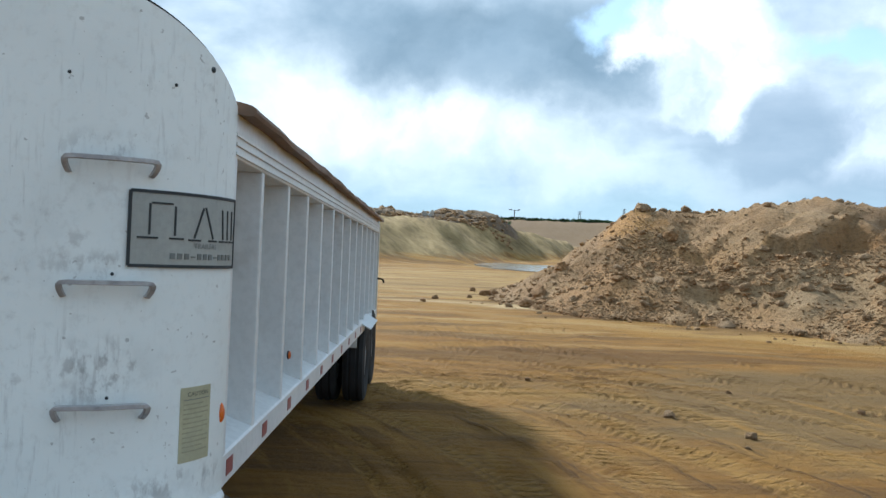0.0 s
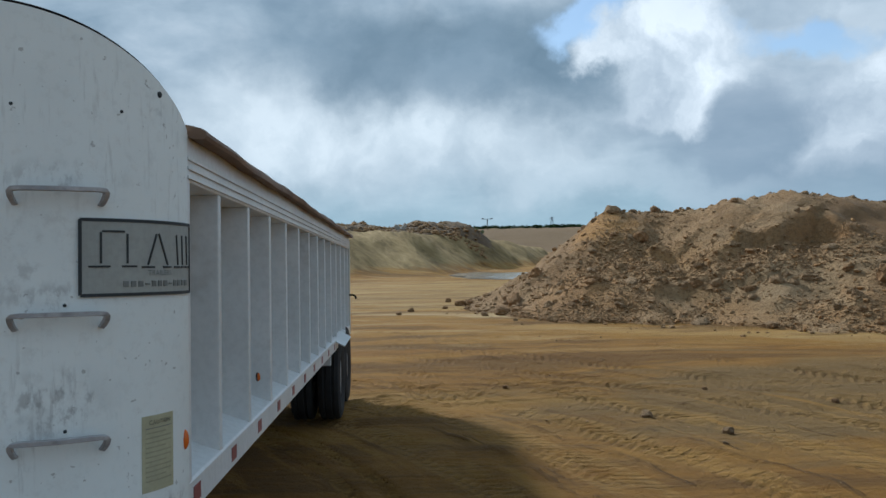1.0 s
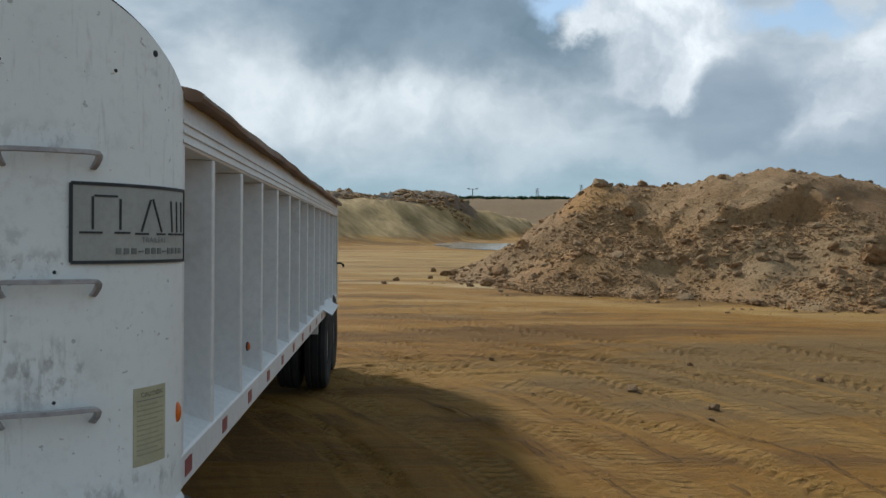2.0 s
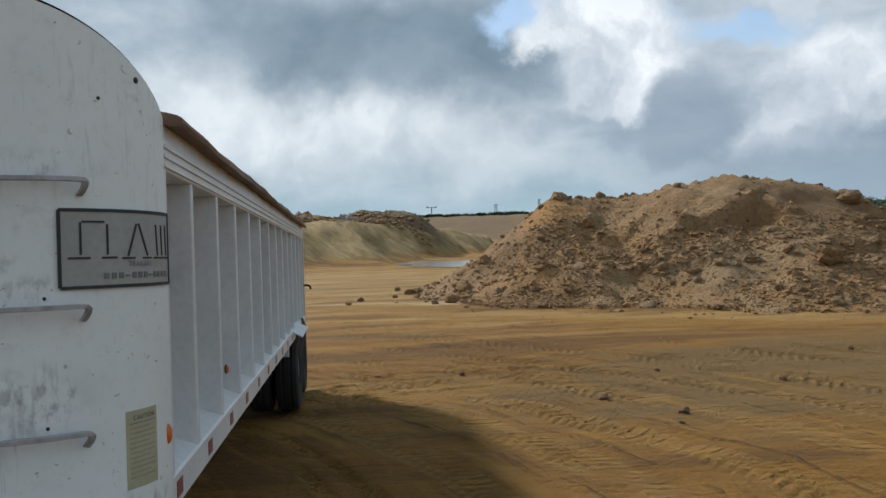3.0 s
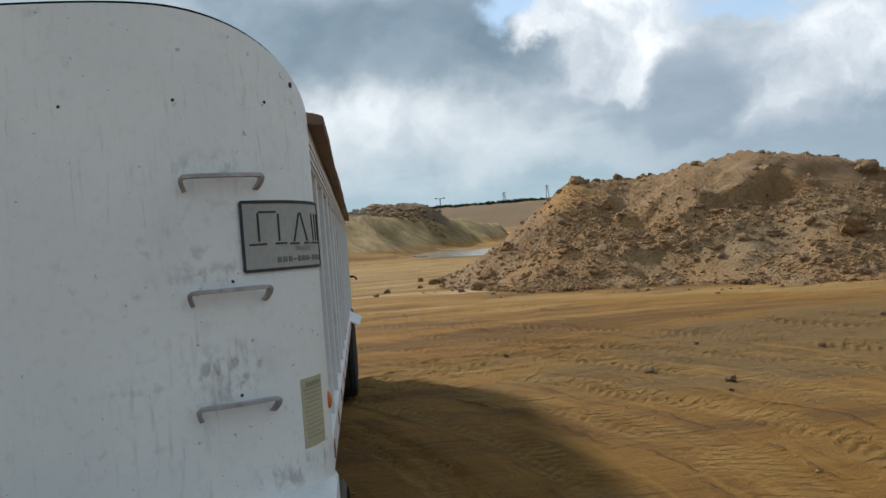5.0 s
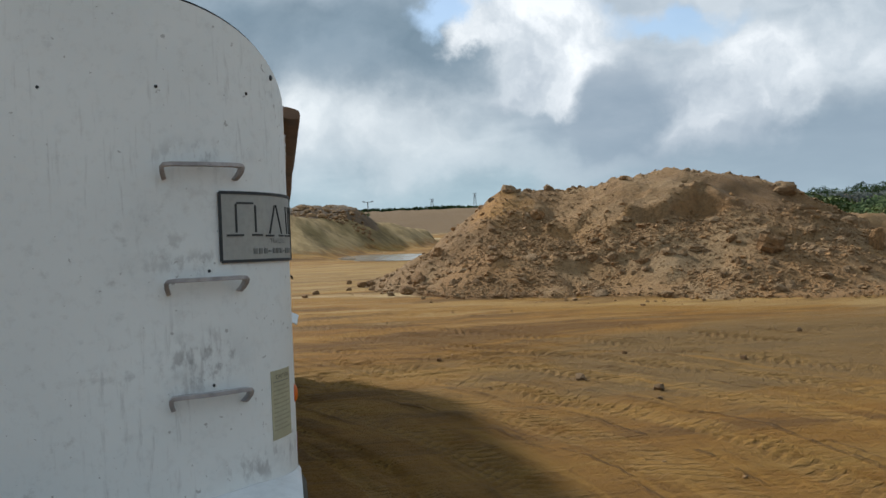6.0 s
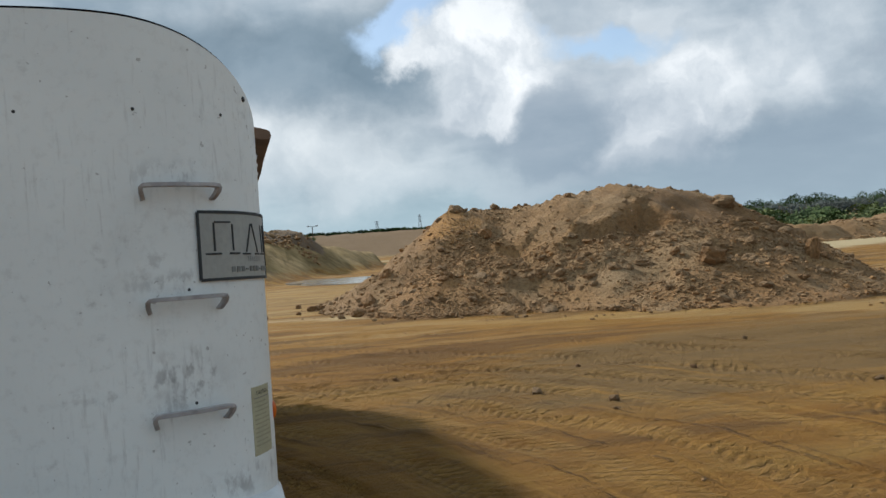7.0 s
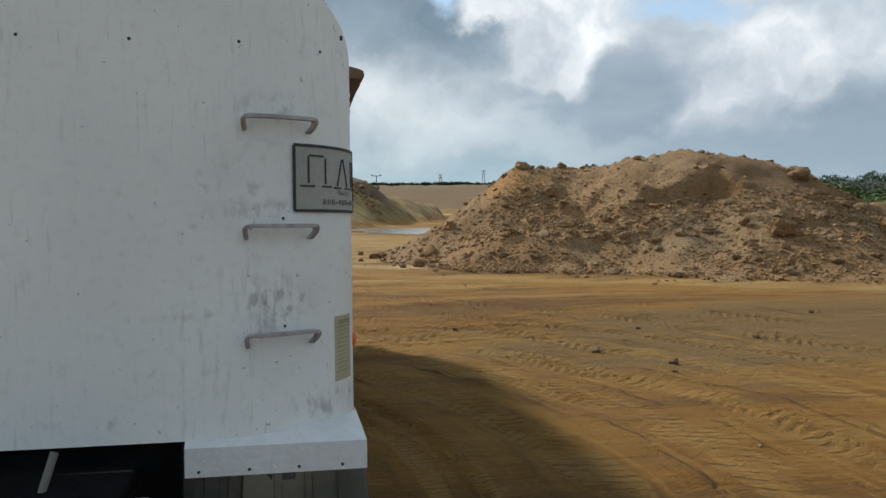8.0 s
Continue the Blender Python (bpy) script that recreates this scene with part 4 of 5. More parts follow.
def rung(z):
    """A grab rung: a flat strap whose ends bend down and back to the curved front wall."""
    a, b = plan_s(-0.43), plan_s(-0.185)
    half = [(0.035, 0.006, -0.050), (0.022, 0.020, -0.040), (0.008, 0.034, -0.024), (0.006, 0.042, -0.010), (0.030, 0.046, -0.002), (0.10, 0.047, 0.0)]
    path = half + [(0.5, 0.047, 0.0)] + [(1 - f, out, dz) for f, out, dz in half[::-1]]
    bm = bmesh.new()
    rings = []
    for i, (f, out, dz) in enumerate(path):
        (f0, _, z0), (f1, _, z1) = path[max(0, i - 1)], path[min(len(path) - 1, i + 1)]
        along, up = (f1 - f0) * (b - a), z1 - z0
        size = math.hypot(along, up)
        ns, nz = -up / size, along / size
        thick, deep = (0.0075, 0.014)
        ring = []
        for sign, side in ((1, 1), (1, -1), (-1, -1), (-1, 1)):
            x, y, *_ = plan(a + (b - a) * f + sign * ns * thick, out + side * deep)
            ring.append(bm.verts.new((x, y, z + dz + sign * nz * thick)))
        rings.append(ring)
    for u, v in zip(rings[:-1], rings[1:]):
        for j in range(4):
            bm.faces.new((u[j], u[(j + 1) % 4], v[(j + 1) % 4], v[j]))
    bm.faces.new(rings[0][::-1])
    bm.faces.new(rings[-1])
    bmesh.ops.recalc_face_normals(bm, faces=bm.faces[:])
    bmesh.ops.bevel(bm, geom=bm.edges[:], offset=0.0015, segments=1, affect="EDGES")
    return bm


for z in (2.30, 1.897, 1.495):
    part("ladder_rung", rung(z), RUNG, trailer, "worn grey grab rung", True)


def tyre(r=0.52, w=0.27):
    bm = bmesh.new()
    prof = [(-w * 0.38, r * 0.58), (-w * 0.5, r * 0.72), (-w * 0.5, r * 0.88), (-w * 0.42, r * 0.975), (-w * 0.25, r), (-w * 0.2, r * 0.975), (-w * 0.12, r * 0.975), (-w * 0.1, r), (w * 0.1, r), (w * 0.12, r * 0.975), (w * 0.2, r * 0.975), (w * 0.25, r), (w * 0.42, r * 0.975), (w * 0.5, r * 0.88), (w * 0.5, r * 0.72), (w * 0.38, r * 0.58)]
    rings = []
    for i in range(48):
        a = 2 * math.pi * i / 48
        rings.append([bm.verts.new((px, pr * math.cos(a), pr * math.sin(a))) for px, pr in prof])
    for i in range(48):
        u, v = rings[i], rings[(i + 1) % 48]
        for k in range(len(prof) - 1):
            bm.faces.new((u[k], u[k + 1], v[k + 1], v[k]))
    bmesh.ops.recalc_face_normals(bm, faces=bm.faces[:])
    return bm


def rim(r=0.31, w=0.2):
    bm = bmesh.new()
    bmesh.ops.create_cone(bm, cap_ends=True, segments=32, radius1=r, radius2=r * 0.9, depth=w, matrix=pose(0, 0, 0, 0, 90, 0))
    return bm


undo = trailer.matrix_world.inverted()
for y in (8.08, 9.3):
    for x in (-0.11, -0.44, -2.0, -2.33):
        wheel = part("wheel", tyre(), RUBBER, trailer, "muddy black rubber tyre", True)
        wheel.matrix_local = undo @ pose(x, y, 0.52)
        part("rim", rim(), STEEL, wheel)
    axle = part("axle", tube([(-2.4, 0, 0), (-0.05, 0, 0)], 0.06, 10), BLACK, trailer)
    axle.matrix_local = undo @ pose(0, y, 0.52)
bm = box(0.0, 0.17, -0.33, 0.33, -0.008, 0.008, 0.005)
guard = part("wheel_guard", bm, RAIL, trailer, "white sloping wheel guard plate")
guard.matrix_local = pose(-0.03, 7.75, 1.27, 6, 28, 0)
part("guard_bracket", box(-0.4, -0.05, 7.3, 7.34, 0.95, 1.12, 0.006), RAIL, trailer, "white bracket plate")


def lamp(name, x, y, z, wide, tall, mat, label):
    bm = bmesh.new()
    bmesh.ops.create_uvsphere(bm, u_segments=12, v_segments=8, radius=1.0, matrix=Matrix.Translation((x, y, z)) @ Matrix.Diagonal((wide, wide, tall, 1)))
    ob = part(name, bm, mat, trailer, label, True)
    base = bmesh.new()
    bmesh.ops.create_uvsphere(base, u_segments=12, v_segments=8, radius=1.0, matrix=Matrix.Translation((x - 0.008, y + 0.004, z)) @ Matrix.Diagonal((wide, wide * 1.15, tall * 1.18, 1)))
    part("base", base, INK, ob)


lamp("marker_lamp", -0.005, 0.45, 1.41, 0.017, 0.038, AMBER, "oval amber marker lamp")
lamp("marker_lamp", -0.07, 2.47, 1.40, 0.010, 0.024, AMBER, "oval amber marker lamp")
lamp("marker_lamp", -0.07, 5.055, 1.40, 0.018, 0.032, RED_TAPE, "small dark red marker lamp")
part("gate_hook", tube([(0.0, 9.95, 1.70), (0.06, 9.95, 1.70), (0.09, 9.95, 1.68), (0.10, 9.95, 1.64)], 0.014, 8), BLACK, trailer, "black tailgate latch hook")
part("air_tank", joined(tube([(-0.75, 5.6, 0.9), (-0.75, 5.7, 0.9), (-0.75, 6.5, 0.9)], 0.13, 16)), BLACK, trailer, "dark air tank", True)
for x in (-0.28, -2.16):
    leg = part("landing_leg", box(x - 0.045, x + 0.045, 0.66, 0.76, 0.42, 1.115, 0.006), RAIL, trailer)
    part("foot", box(x - 0.11, x + 0.11, 0.6, 0.82, 0.395, 0.42, 0.005), BLACK, leg)


def treadplate():
    """A square-cornered step of raised-pattern sheet under the rounded near corner, with a lip that slopes up to the wall."""
    s0, s1, face, outer = plan_s(-0.65), FULL, -0.04, 0.012
    mid_arc = (WIDE / 2 - CORNER) + CORNER * math.pi / 4
    bm = bmesh.new()
    rings = []
    stops = sorted(set([s0 + (s1 - s0) * i / 40 for i in range(41)] + [mid_arc]))
    for s in stops:
        x, y, *_ = plan(s, 0.002)
        if s <= mid_arc:
            f = max(0.0, (s - (WIDE / 2 - CORNER)) / (CORNER * math.pi / 4))
            ex, ey = (x + (outer - x) * f ** 1.5, face)
        else:
            f = (s - mid_arc) / (CORNER * math.pi / 4)
            ex, ey = outer, face + (CORNER - face) * f
        rise = 0.026 * max(0.0, min(1.0, math.hypot(ex - x, ey - y) / 0.24))
        rings.append([bm.verts.new(v) for v in ((x, y, 1.110 + rise), (ex, ey, 1.092), (ex, ey, 0.985), (x, y, 0.99))])
    for a, b in zip(rings[:-1], rings[1:]):
        for j in range(4):
            bm.faces.new((a[j], b[j], b[(j + 1) % 4], a[(j + 1) % 4]))
    bm.faces.new(rings[0][::-1])
    bm.faces.new(rings[-1])
    bmesh.ops.recalc_face_normals(bm, faces=bm.faces[:])
    return bm


step_plate = part("step_plate", treadplate(), RAIL, trailer, "white painted tread plate step")
def face_bar(x, z, tilt):
    """A raised bar of the tread pattern on the step's flat face."""
    bm = box(-0.010, 0.010, -0.0022, 0.0008, -0.0024, 0.0024)
    bmesh.ops.transform(bm, matrix=pose(x, -0.04, z, 0, tilt, 0), verts=bm.verts[:])
    return bm


for row in range(3):
    for i in range(19):
        part("tread_bar", face_bar(-0.635 + 0.034 * i + 0.017 * (row % 2), 1.008 + 0.03 * row, 40 if (i + row) % 2 else -40), RAIL, step_plate)
for x in (-0.6, -0.42, -0.24, -0.08):
    bm = bmesh.new()
    bmesh.ops.create_uvsphere(bm, u_segments=8, v_segments=6, radius=0.0062, matrix=Matrix.Translation((x, -0.041, 1.005)) @ Matrix.Diagonal((1, 0.5, 1, 1)))
    part("bolt", bm, INK, step_plate)

# ---------------------------------------------------------------- the tractor's tail, under the trailer's nose
tractor = tagged(new("truck_tractor"), "black steel tail frame of a truck tractor under the trailer", "truck")
for x in (-1.65, -0.85):
    part("frame_rail", box(x - 0.04, x + 0.04, -2.2, 1.3, 0.72, 0.98, 0.008), BLACK, tractor)
for y in (-1.2, -0.15, 1.2):
    part("frame_crossbar", box(-1.61, -0.89, y - 0.05, y + 0.05, 0.78, 0.95, 0.006), BLACK, tractor)
bm = box(-1.62, -0.82, -0.45, 0.75, 0.985, 1.03, 0.012)
part("coupling_plate", bm, BLACK, tractor, "greasy black coupling plate")
part("grab_tube", tube([(-1.13, -0.30, 0.80), (-1.10, -0.27, 0.95), (-1.075, -0.23, 1.06), (-1.05, -0.2, 1.15)], 0.014, 10), MUDGUARD, tractor, "thin grey steel tube", True)
part("air_fitting", tube([(-0.80, -0.30, 0.98), (-0.78, -0.31, 1.0), (-0.74, -0.31, 1.0), (-0.72, -0.3, 0.98)], 0.012, 8), STEEL, tractor, "", True)
part("rear_axle", tube([(-2.1, 0.62, 0.52), (-0.35, 0.62, 0.52)], 0.08, 12), BLACK, tractor)
for x in (-0.28, -0.58, -1.9, -2.2):
    wheel = part("wheel", tyre(), RUBBER, tractor, "dusty black drive tyre", True)
    wheel.matrix_local = pose(x, 0.62, 0.52)
    part("rim", rim(), STEEL, wheel)


def quarter_guard():
    """A dusty mudguard over the tyre, curved front to back, with pressed ribs."""
    bm = bmesh.new()
    rings = []
    for i in range(15):
        a = radians(150 - 110 * i / 14)
        y, z = 0.62 - 0.62 * math.cos(radians(180) - a), 0.40 + 0.60 * math.sin(a)
        ring = [bm.verts.new((x, y, z + lift)) for x, lift in ((-0.46, 0), (-0.34, 0), (-0.335, 0.014), (-0.31, 0.014), (-0.305, 0), (-0.22, 0), (-0.215, 0.014), (-0.19, 0.014), (-0.185, 0), (-0.09, 0), (-0.085, 0.014), (-0.06, 0.014), (-0.055, 0), (0.02, 0), (0.035, -0.03))]
        rings.append(ring)
    for u, v in zip(rings[:-1], rings[1:]):
        for j in range(len(u) - 1):
            bm.faces.new((u[j], v[j], v[j + 1], u[j + 1]))
    bmesh.ops.solidify(bm, geom=bm.faces[:], thickness=0.008)
    return bm


part("mudguard", quarter_guard(), MUDGUARD, tractor, "dusty grey ribbed mudguard", True)


# ---------------------------------------------------------------- clods, stones and rubble
def rock_mesh(name, seed, mat, rounds=2, squash=0.75, square=0.2):
    rnd = random.Random(seed)
    bm = bmesh.new()
    bmesh.ops.create_icosphere(bm, subdivisions=rounds, radius=1.0)
    off = Vector((rnd.uniform(0, 50), rnd.uniform(0, 50), rnd.uniform(0, 50)))
    for v in bm.verts:
        p = v.co.normalized()
        q = Vector((round(p.x * 1.3) / 1.3, round(p.y * 1.3) / 1.3, round(p.z * 1.3) / 1.3))
        v.co = (p.lerp(q, square)) * (1 + 0.38 * noise.noise(p * 1.6 + off) + 0.12 * noise.noise(p * 4 + off))
        v.co.z *= squash
    return mesh_of(bm, name, mat)


GREY_ROCKS = [rock_mesh("clod", s, CLOD) for s in range(6)]
OCHRE_ROCKS = [rock_mesh("clod", 20 + s, ORANGE_CLOD) for s in range(4)]
BLOCKS = [rock_mesh("block", 40 + s, ORANGE_CLOD if s % 2 else CLOD, 3, 0.85, 0.32) for s in range(6)]


def rock(name, x, y, z, size, mesh, parent=None, rnd=random, squash=1.0):
    ob = new(name, mesh)
    ob.matrix_basis = pose(x, y, z, rnd.uniform(-25, 25), rnd.uniform(-25, 25), rnd.uniform(0, 360)) @ Matrix.Diagonal((size * rnd.uniform(0.8, 1.25), size * rnd.uniform(0.8, 1.25), size * squash, 1))
    if parent:
        ob.parent = parent
    return ob


def crumbs(name, places, mat, seed, label):
    """Many small clods as one mesh: rows of x, y, z, size."""
    rnd = np.random.RandomState(seed)
    bm = bmesh.new()
    bmesh.ops.create_icosphere(bm, subdivisions=1, radius=1.0)
    base = np.array([v.co[:] for v in bm.verts])
    faces = np.array([[v.index for v in f.verts] for f in bm.faces])
    bm.free()
    n_, m = len(places), len(base)
    verts = base[None] * (1 + 0.30 * rnd.randn(n_, m, 1))
    verts = verts * rnd.uniform(0.6, 1.3, (n_, 1, 3)) * np.array([1.15, 0.95, 0.7])
    a = rnd.normal(-0.25, 1.2, n_)[:, None]
    c, s = np.cos(a), np.sin(a)
    verts = np.stack([verts[..., 0] * c - verts[..., 1] * s, verts[..., 0] * s + verts[..., 1] * c, verts[..., 2]], -1)
    verts = verts * places[:, None, 3:4] + places[:, None, :3]
    data = bpy.data.meshes.new(name)
    data.from_pydata(verts.reshape(-1, 3).tolist(), [], (faces[None] + (np.arange(n_) * m)[:, None, None]).reshape(-1, 3).tolist())
    data.materials.append(mat)
    ob = new(name, data)
    return tagged(ob, label, kind="stuff")


rnd = random.Random(4)
# big clods on the heap's face
placed = 0
while placed < 170:
    x, y = rnd.uniform(2.5, 24), rnd.uniform(15, 30.5)
    z = heap_top(x, y)
    if z < 0.12:
        continue
    low = rnd.random() < 0.78
    if low and z > 1.5:
        continue
    size = rnd.choice((0.05, 0.06, 0.08, 0.10, 0.12, 0.16)) * rnd.uniform(0.8, 1.2)
    ochre = rnd.random() < (0.45 if x < 9 or z < 0.6 else 0.18)
    rock("clod", x, y, z + size * 0.05, size, rnd.choice(OCHRE_ROCKS if ochre else GREY_ROCKS), heap, rnd)
    placed += 1
# boulders that stand out: x, y, radius, kind (0 grey, 1 ochre, 2 grey block, 3 ochre block), how far up it stands, height over width
for x, y, size, sort, up, tall in (
        (8.5, 28.9, 0.32, 0, 0.3, 0.8), (8.85, 28.9, 0.2, 0, 0.3, 0.6), (9.35, 29.2, 0.24, 2, 0.3, 0.7), (9.8, 29.3, 0.13, 0, 0.4, 0.8), (10.15, 29.2, 0.25, 0, 0.5, 1.0), (7.75, 28.7, 0.15, 2, 0.4, 1.1),
        (8.85, 26.6, 0.36, 1, 0.2, 1.0), (8.5, 26.5, 0.16, 0, 0.1, 0.9), (7.7, 23.5, 0.32, 0, 0.25, 0.5), (9.3, 22.3, 0.22, 3, 0.2, 1.0), (9.05, 22.4, 0.2, 2, 0.1, 1.0), (10.4, 21.1, 0.24, 3, 0.2, 0.7),
        (13.4, 19.1, 0.40, 3, 0.65, 1.0), (13.75, 19.0, 0.2, 2, 0.1, 0.8), (14.75, 19.4, 0.34, 2, 0.15, 0.9), (14.7, 18.8, 0.22, 0, 0.2, 0.6), (15.1, 18.9, 0.2, 2, 0.1, 0.8), (12.3, 16.9, 0.27, 0, 0.3, 0.7), (11.2, 20.9, 0.3, 0, 0.05, 0.8),
        (17.8, 20.6, 0.26, 3, 1.1, 2.3), (17.2, 24.4, 0.40, 2, 0.6, 0.95), (17.0, 21.1, 0.36, 0, 0.15, 0.8), (17.1, 21.8, 0.3, 2, 0.15, 0.8), (16.4, 22.1, 0.26, 0, 0.2, 0.7), (18.3, 22.6, 0.45, 0, 0.2, 0.8), (19.4, 23.5, 0.5, 0, 0.15, 0.8),
        (16.6, 27.2, 0.22, 0, 0.4, 0.8), (15.0, 26.9, 0.16, 0, 0.3, 0.6), (19.6, 27.8, 0.28, 0, 0.2, 0.8),
        (4.4, 25.5, 0.36, 3, 0.2, 1.0), (3.9, 24.6, 0.30, 1, 0.2, 0.9), (4.3, 24.2, 0.22, 1, 0.2, 0.9), (5.3, 26.8, 0.36, 3, 0.2, 1.0), (3.3, 24.4, 0.18, 0, 0.2, 0.8), (5.6, 24.0, 0.2, 0, 0.1, 0.7), (6.2, 22.6, 0.22, 2, 0.1, 0.6), (7.0, 21.9, 0.2, 2, 0.2, 0.5), (8.6, 19.9, 0.24, 2, 0.2, 0.5), (6.9, 25.2, 0.24, 0, 0.1, 0.6),
        (11.9, 17.9, 0.16, 0, 0.2, 0.8), (10.0, 18.6, 0.18, 2, 0.2, 0.7), (13.2, 22.0, 0.26, 0, 0.1, 0.7), (12.6, 22.5, 0.24, 2, 0.1, 0.6), (14.3, 21.4, 0.22, 0, 0.1, 0.7), (15.4, 20.3, 0.28, 2, 0.1, 0.7), (9.9, 23.6, 0.24, 2, 0.1, 0.5), (6.6, 23.6, 0.26, 3, 0.1, 0.6),
        (12.0, 20.8, 0.24, 2, 0.4, 0.8), (12.8, 20.2, 0.17, 3, 0.4, 0.8), (10.9, 22.4, 0.2, 0, 0.4, 0.6), (14.0, 20.4, 0.2, 2, 0.4, 0.7), (15.9, 19.6, 0.24, 0, 0.4, 0.8), (16.4, 20.4, 0.2, 3, 0.4, 0.8), (8.0, 24.4, 0.2, 3, 0.4, 0.6), (11.6, 18.4, 0.16, 2, 0.4, 0.7), (13.9, 17.4, 0.2, 0, 0.4, 0.7), (15.2, 17.6, 0.2, 3, 0.4, 0.6)):
    pick = (GREY_ROCKS, OCHRE_ROCKS, BLOCKS[0::2], BLOCKS[1::2])[sort]
    rock("boulder", x, y, max(heap_top(x, y), 0) + size * (up - 0.2), size * 0.82, rnd.choice(pick), heap, rnd, tall)
# broken pieces under the slumped slab's edge
for i, (x, y, size) in enumerate(((11.0, 23.6, 0.2), (11.4, 23.0, 0.26), (11.9, 22.7, 0.24), (12.4, 22.4, 0.2))):
    rock("ledge_block", x, y, heap_top(x, y) - 0.05, size, BLOCKS[i], heap, rnd, 0.5)


def scatter(count, x0, x1, y0, y1, least, sizes, seed, power=2.5, bare=0.85):
    r = np.random.RandomState(seed)
    x, y = r.uniform(x0, x1, count), r.uniform(y0, y1, count)
    z = heap_height(x, y)
    keep = (z > least) & (r.rand(count) < np.clip(0.48 + 1.1 * fractal(x + 3, y, 0.45, 3), 0.15, 1) * (1 - 0.7 * ease(z, 1.3, 3.2)) * (1 - bare * smooth_zones(x, y)))
    x, y, z = x[keep], y[keep], z[keep]
    size = sizes[0] + (sizes[1] - sizes[0]) * r.rand(len(x)) ** power
    return np.stack([x, y, z + 0.15 * size, size], 1)


tagged(crumbs("heap_clods", scatter(26000, 1, 26, 14, 31, 0.05, (0.02, 0.09), 1, 2.8), CRUMB, 1, "small grey-brown clods over the mound"), category="dirt clods")
tagged(crumbs("heap_grit", scatter(110000, 1, 24, 14, 29, 0.05, (0.010, 0.042), 7, 2.0, 0.25), CRUMB, 9, "fine broken earth over the mound"), category="dirt clods")
tagged(crumbs("ochre_clods", scatter(7000, 1, 26, 14, 31, 0.05, (0.02, 0.10), 2, 3.5), OCHRE_CRUMB, 2, "small ochre clods over the mound"), category="dirt clods")
# crumbs strewn along the heap's foot and over the yard
r = np.random.RandomState(3)
x, y = r.uniform(-1, 27, 6000), r.uniform(12, 34, 6000)
fringe = heap_height(x, y)
keep = (fringe > -0.012) & (fringe < 0.12) & (r.rand(6000) < 0.12 + 5 * np.clip(fringe, 0, 1))
x, y = x[keep], y[keep]
size = 0.015 + 0.08 * r.rand(len(x)) ** 4
tagged(crumbs("foot_clods", np.stack([x, y, ground_height(x, y) + 0.2 * size, size], 1), CRUMB, 5, "loose clods strewn round the mound's foot"), category="dirt clods")
x, y = r.uniform(-1, 22, 700), r.uniform(2, 22, 700)
size = 0.006 + 0.022 * r.rand(700) ** 4
tagged(crumbs("yard_grit", np.stack([x, y, ground_height(x, y) + 0.3 * size, size], 1), CRUMB, 6, "small stones strewn over the rutted yard"), category="gravel")


def stone(x, y, size, ochre=False, label="small brown stone lying on the sandy ground"):
    h = float(ground_height(np.array([x]), np.array([y]))[0])
    ob = rock("stone", x, y, h + size * 0.3, size, rnd.choice(OCHRE_ROCKS if ochre else GREY_ROCKS), None, rnd)
    return tagged(ob, label, "stone", "stones on the yard")


for x, y, size, ochre in ((3.82, 7.96, 0.075, 0), (4.43, 6.84, 0.07, 0), (4.2, 6.3, 0.03, 0), (6.5, 8.5, 0.05, 1), (7.8, 6.2, 0.05, 0), (5.2, 9.8, 0.05, 1), (2.3, 10.2, 0.05, 1), (9.0, 11.0, 0.06, 0),
                          (2.5, 31.2, 0.14, 1), (2.85, 28.9, 0.2, 1), (3.2, 29.3, 0.15, 1), (3.9, 31.6, 0.14, 1), (3.6, 28.0, 0.13, 1), (1.0, 26.2, 0.11, 1), (2.2, 27.4, 0.09, 1), (3.0, 27.3, 0.09, 1), (4.0, 29.6, 0.2, 1), (0.6, 25.0, 0.1, 1)):
    stone(x, y, size, ochre)


def terrain(x, y):
    return float(ground_base(np.array([x]), np.array([y]))[0])


def mound(name, x0, x1, y0, y1, peaks, mat, label, step=0.4, rough=0.5, base=None):
    """A low heap from a few peaks: x, y, height, reach."""
    def height(x, y):
        h = np.zeros(np.shape(x))
        for px, py, top, reach_x, reach_y in peaks:
            h = np.maximum(h, top * np.exp(-((((x - px) / reach_x) ** 2 + ((y - py) / reach_y) ** 2) ** 1.7)))
        edge = ease(x, x0, x0 + 2) * (1 - ease(x, x1 - 2, x1)) * ease(y, y0, y0 + 2) * (1 - ease(y, y1 - 2, y1))
        h = (h + rough * fractal(x, y, 0.45, 4, 0.55) * ease(h, 0.1, 0.8)) * edge
        return h + ground_base(x, y) - 0.3 + 0.3 * ease(h, 0.0, 0.3)
    ob = sheet(np.arange(x0, x1, step), np.arange(y0, y1, step), height, name, mat, True)
    return tagged(ob, label, "dirt pile")


RUBBLE_PEAKS = ((-22, 88, 1.2, 9, 6), (-10.5, 88, 1.0, 5, 5), (-6.8, 89, 1.1, 5, 5), (-3.0, 90, 1.2, 5, 5), (0.8, 90, 1.25, 5.0, 5), (5.0, 91, 0.9, 4.4, 4))
rubble = mound("rubble_mound", -34, 14, 76, 104, RUBBLE_PEAKS, RUBBLE, "dark rubble mound on top of the far bank", 0.28, 0.3)
for x, y, turn in ((0.2, 86.6, 30), (0.7, 86.4, -50)):
    z = terrain(x, y)
    slab = part("concrete_slab", box(-0.5, 0.5, -0.1, 0.1, -0.22, 0.22, 0.03), CONCRETE, rubble, "pale broken concrete slab")
    slab.matrix_local = pose(x, y, z + 1.1, 20, turn, 25)
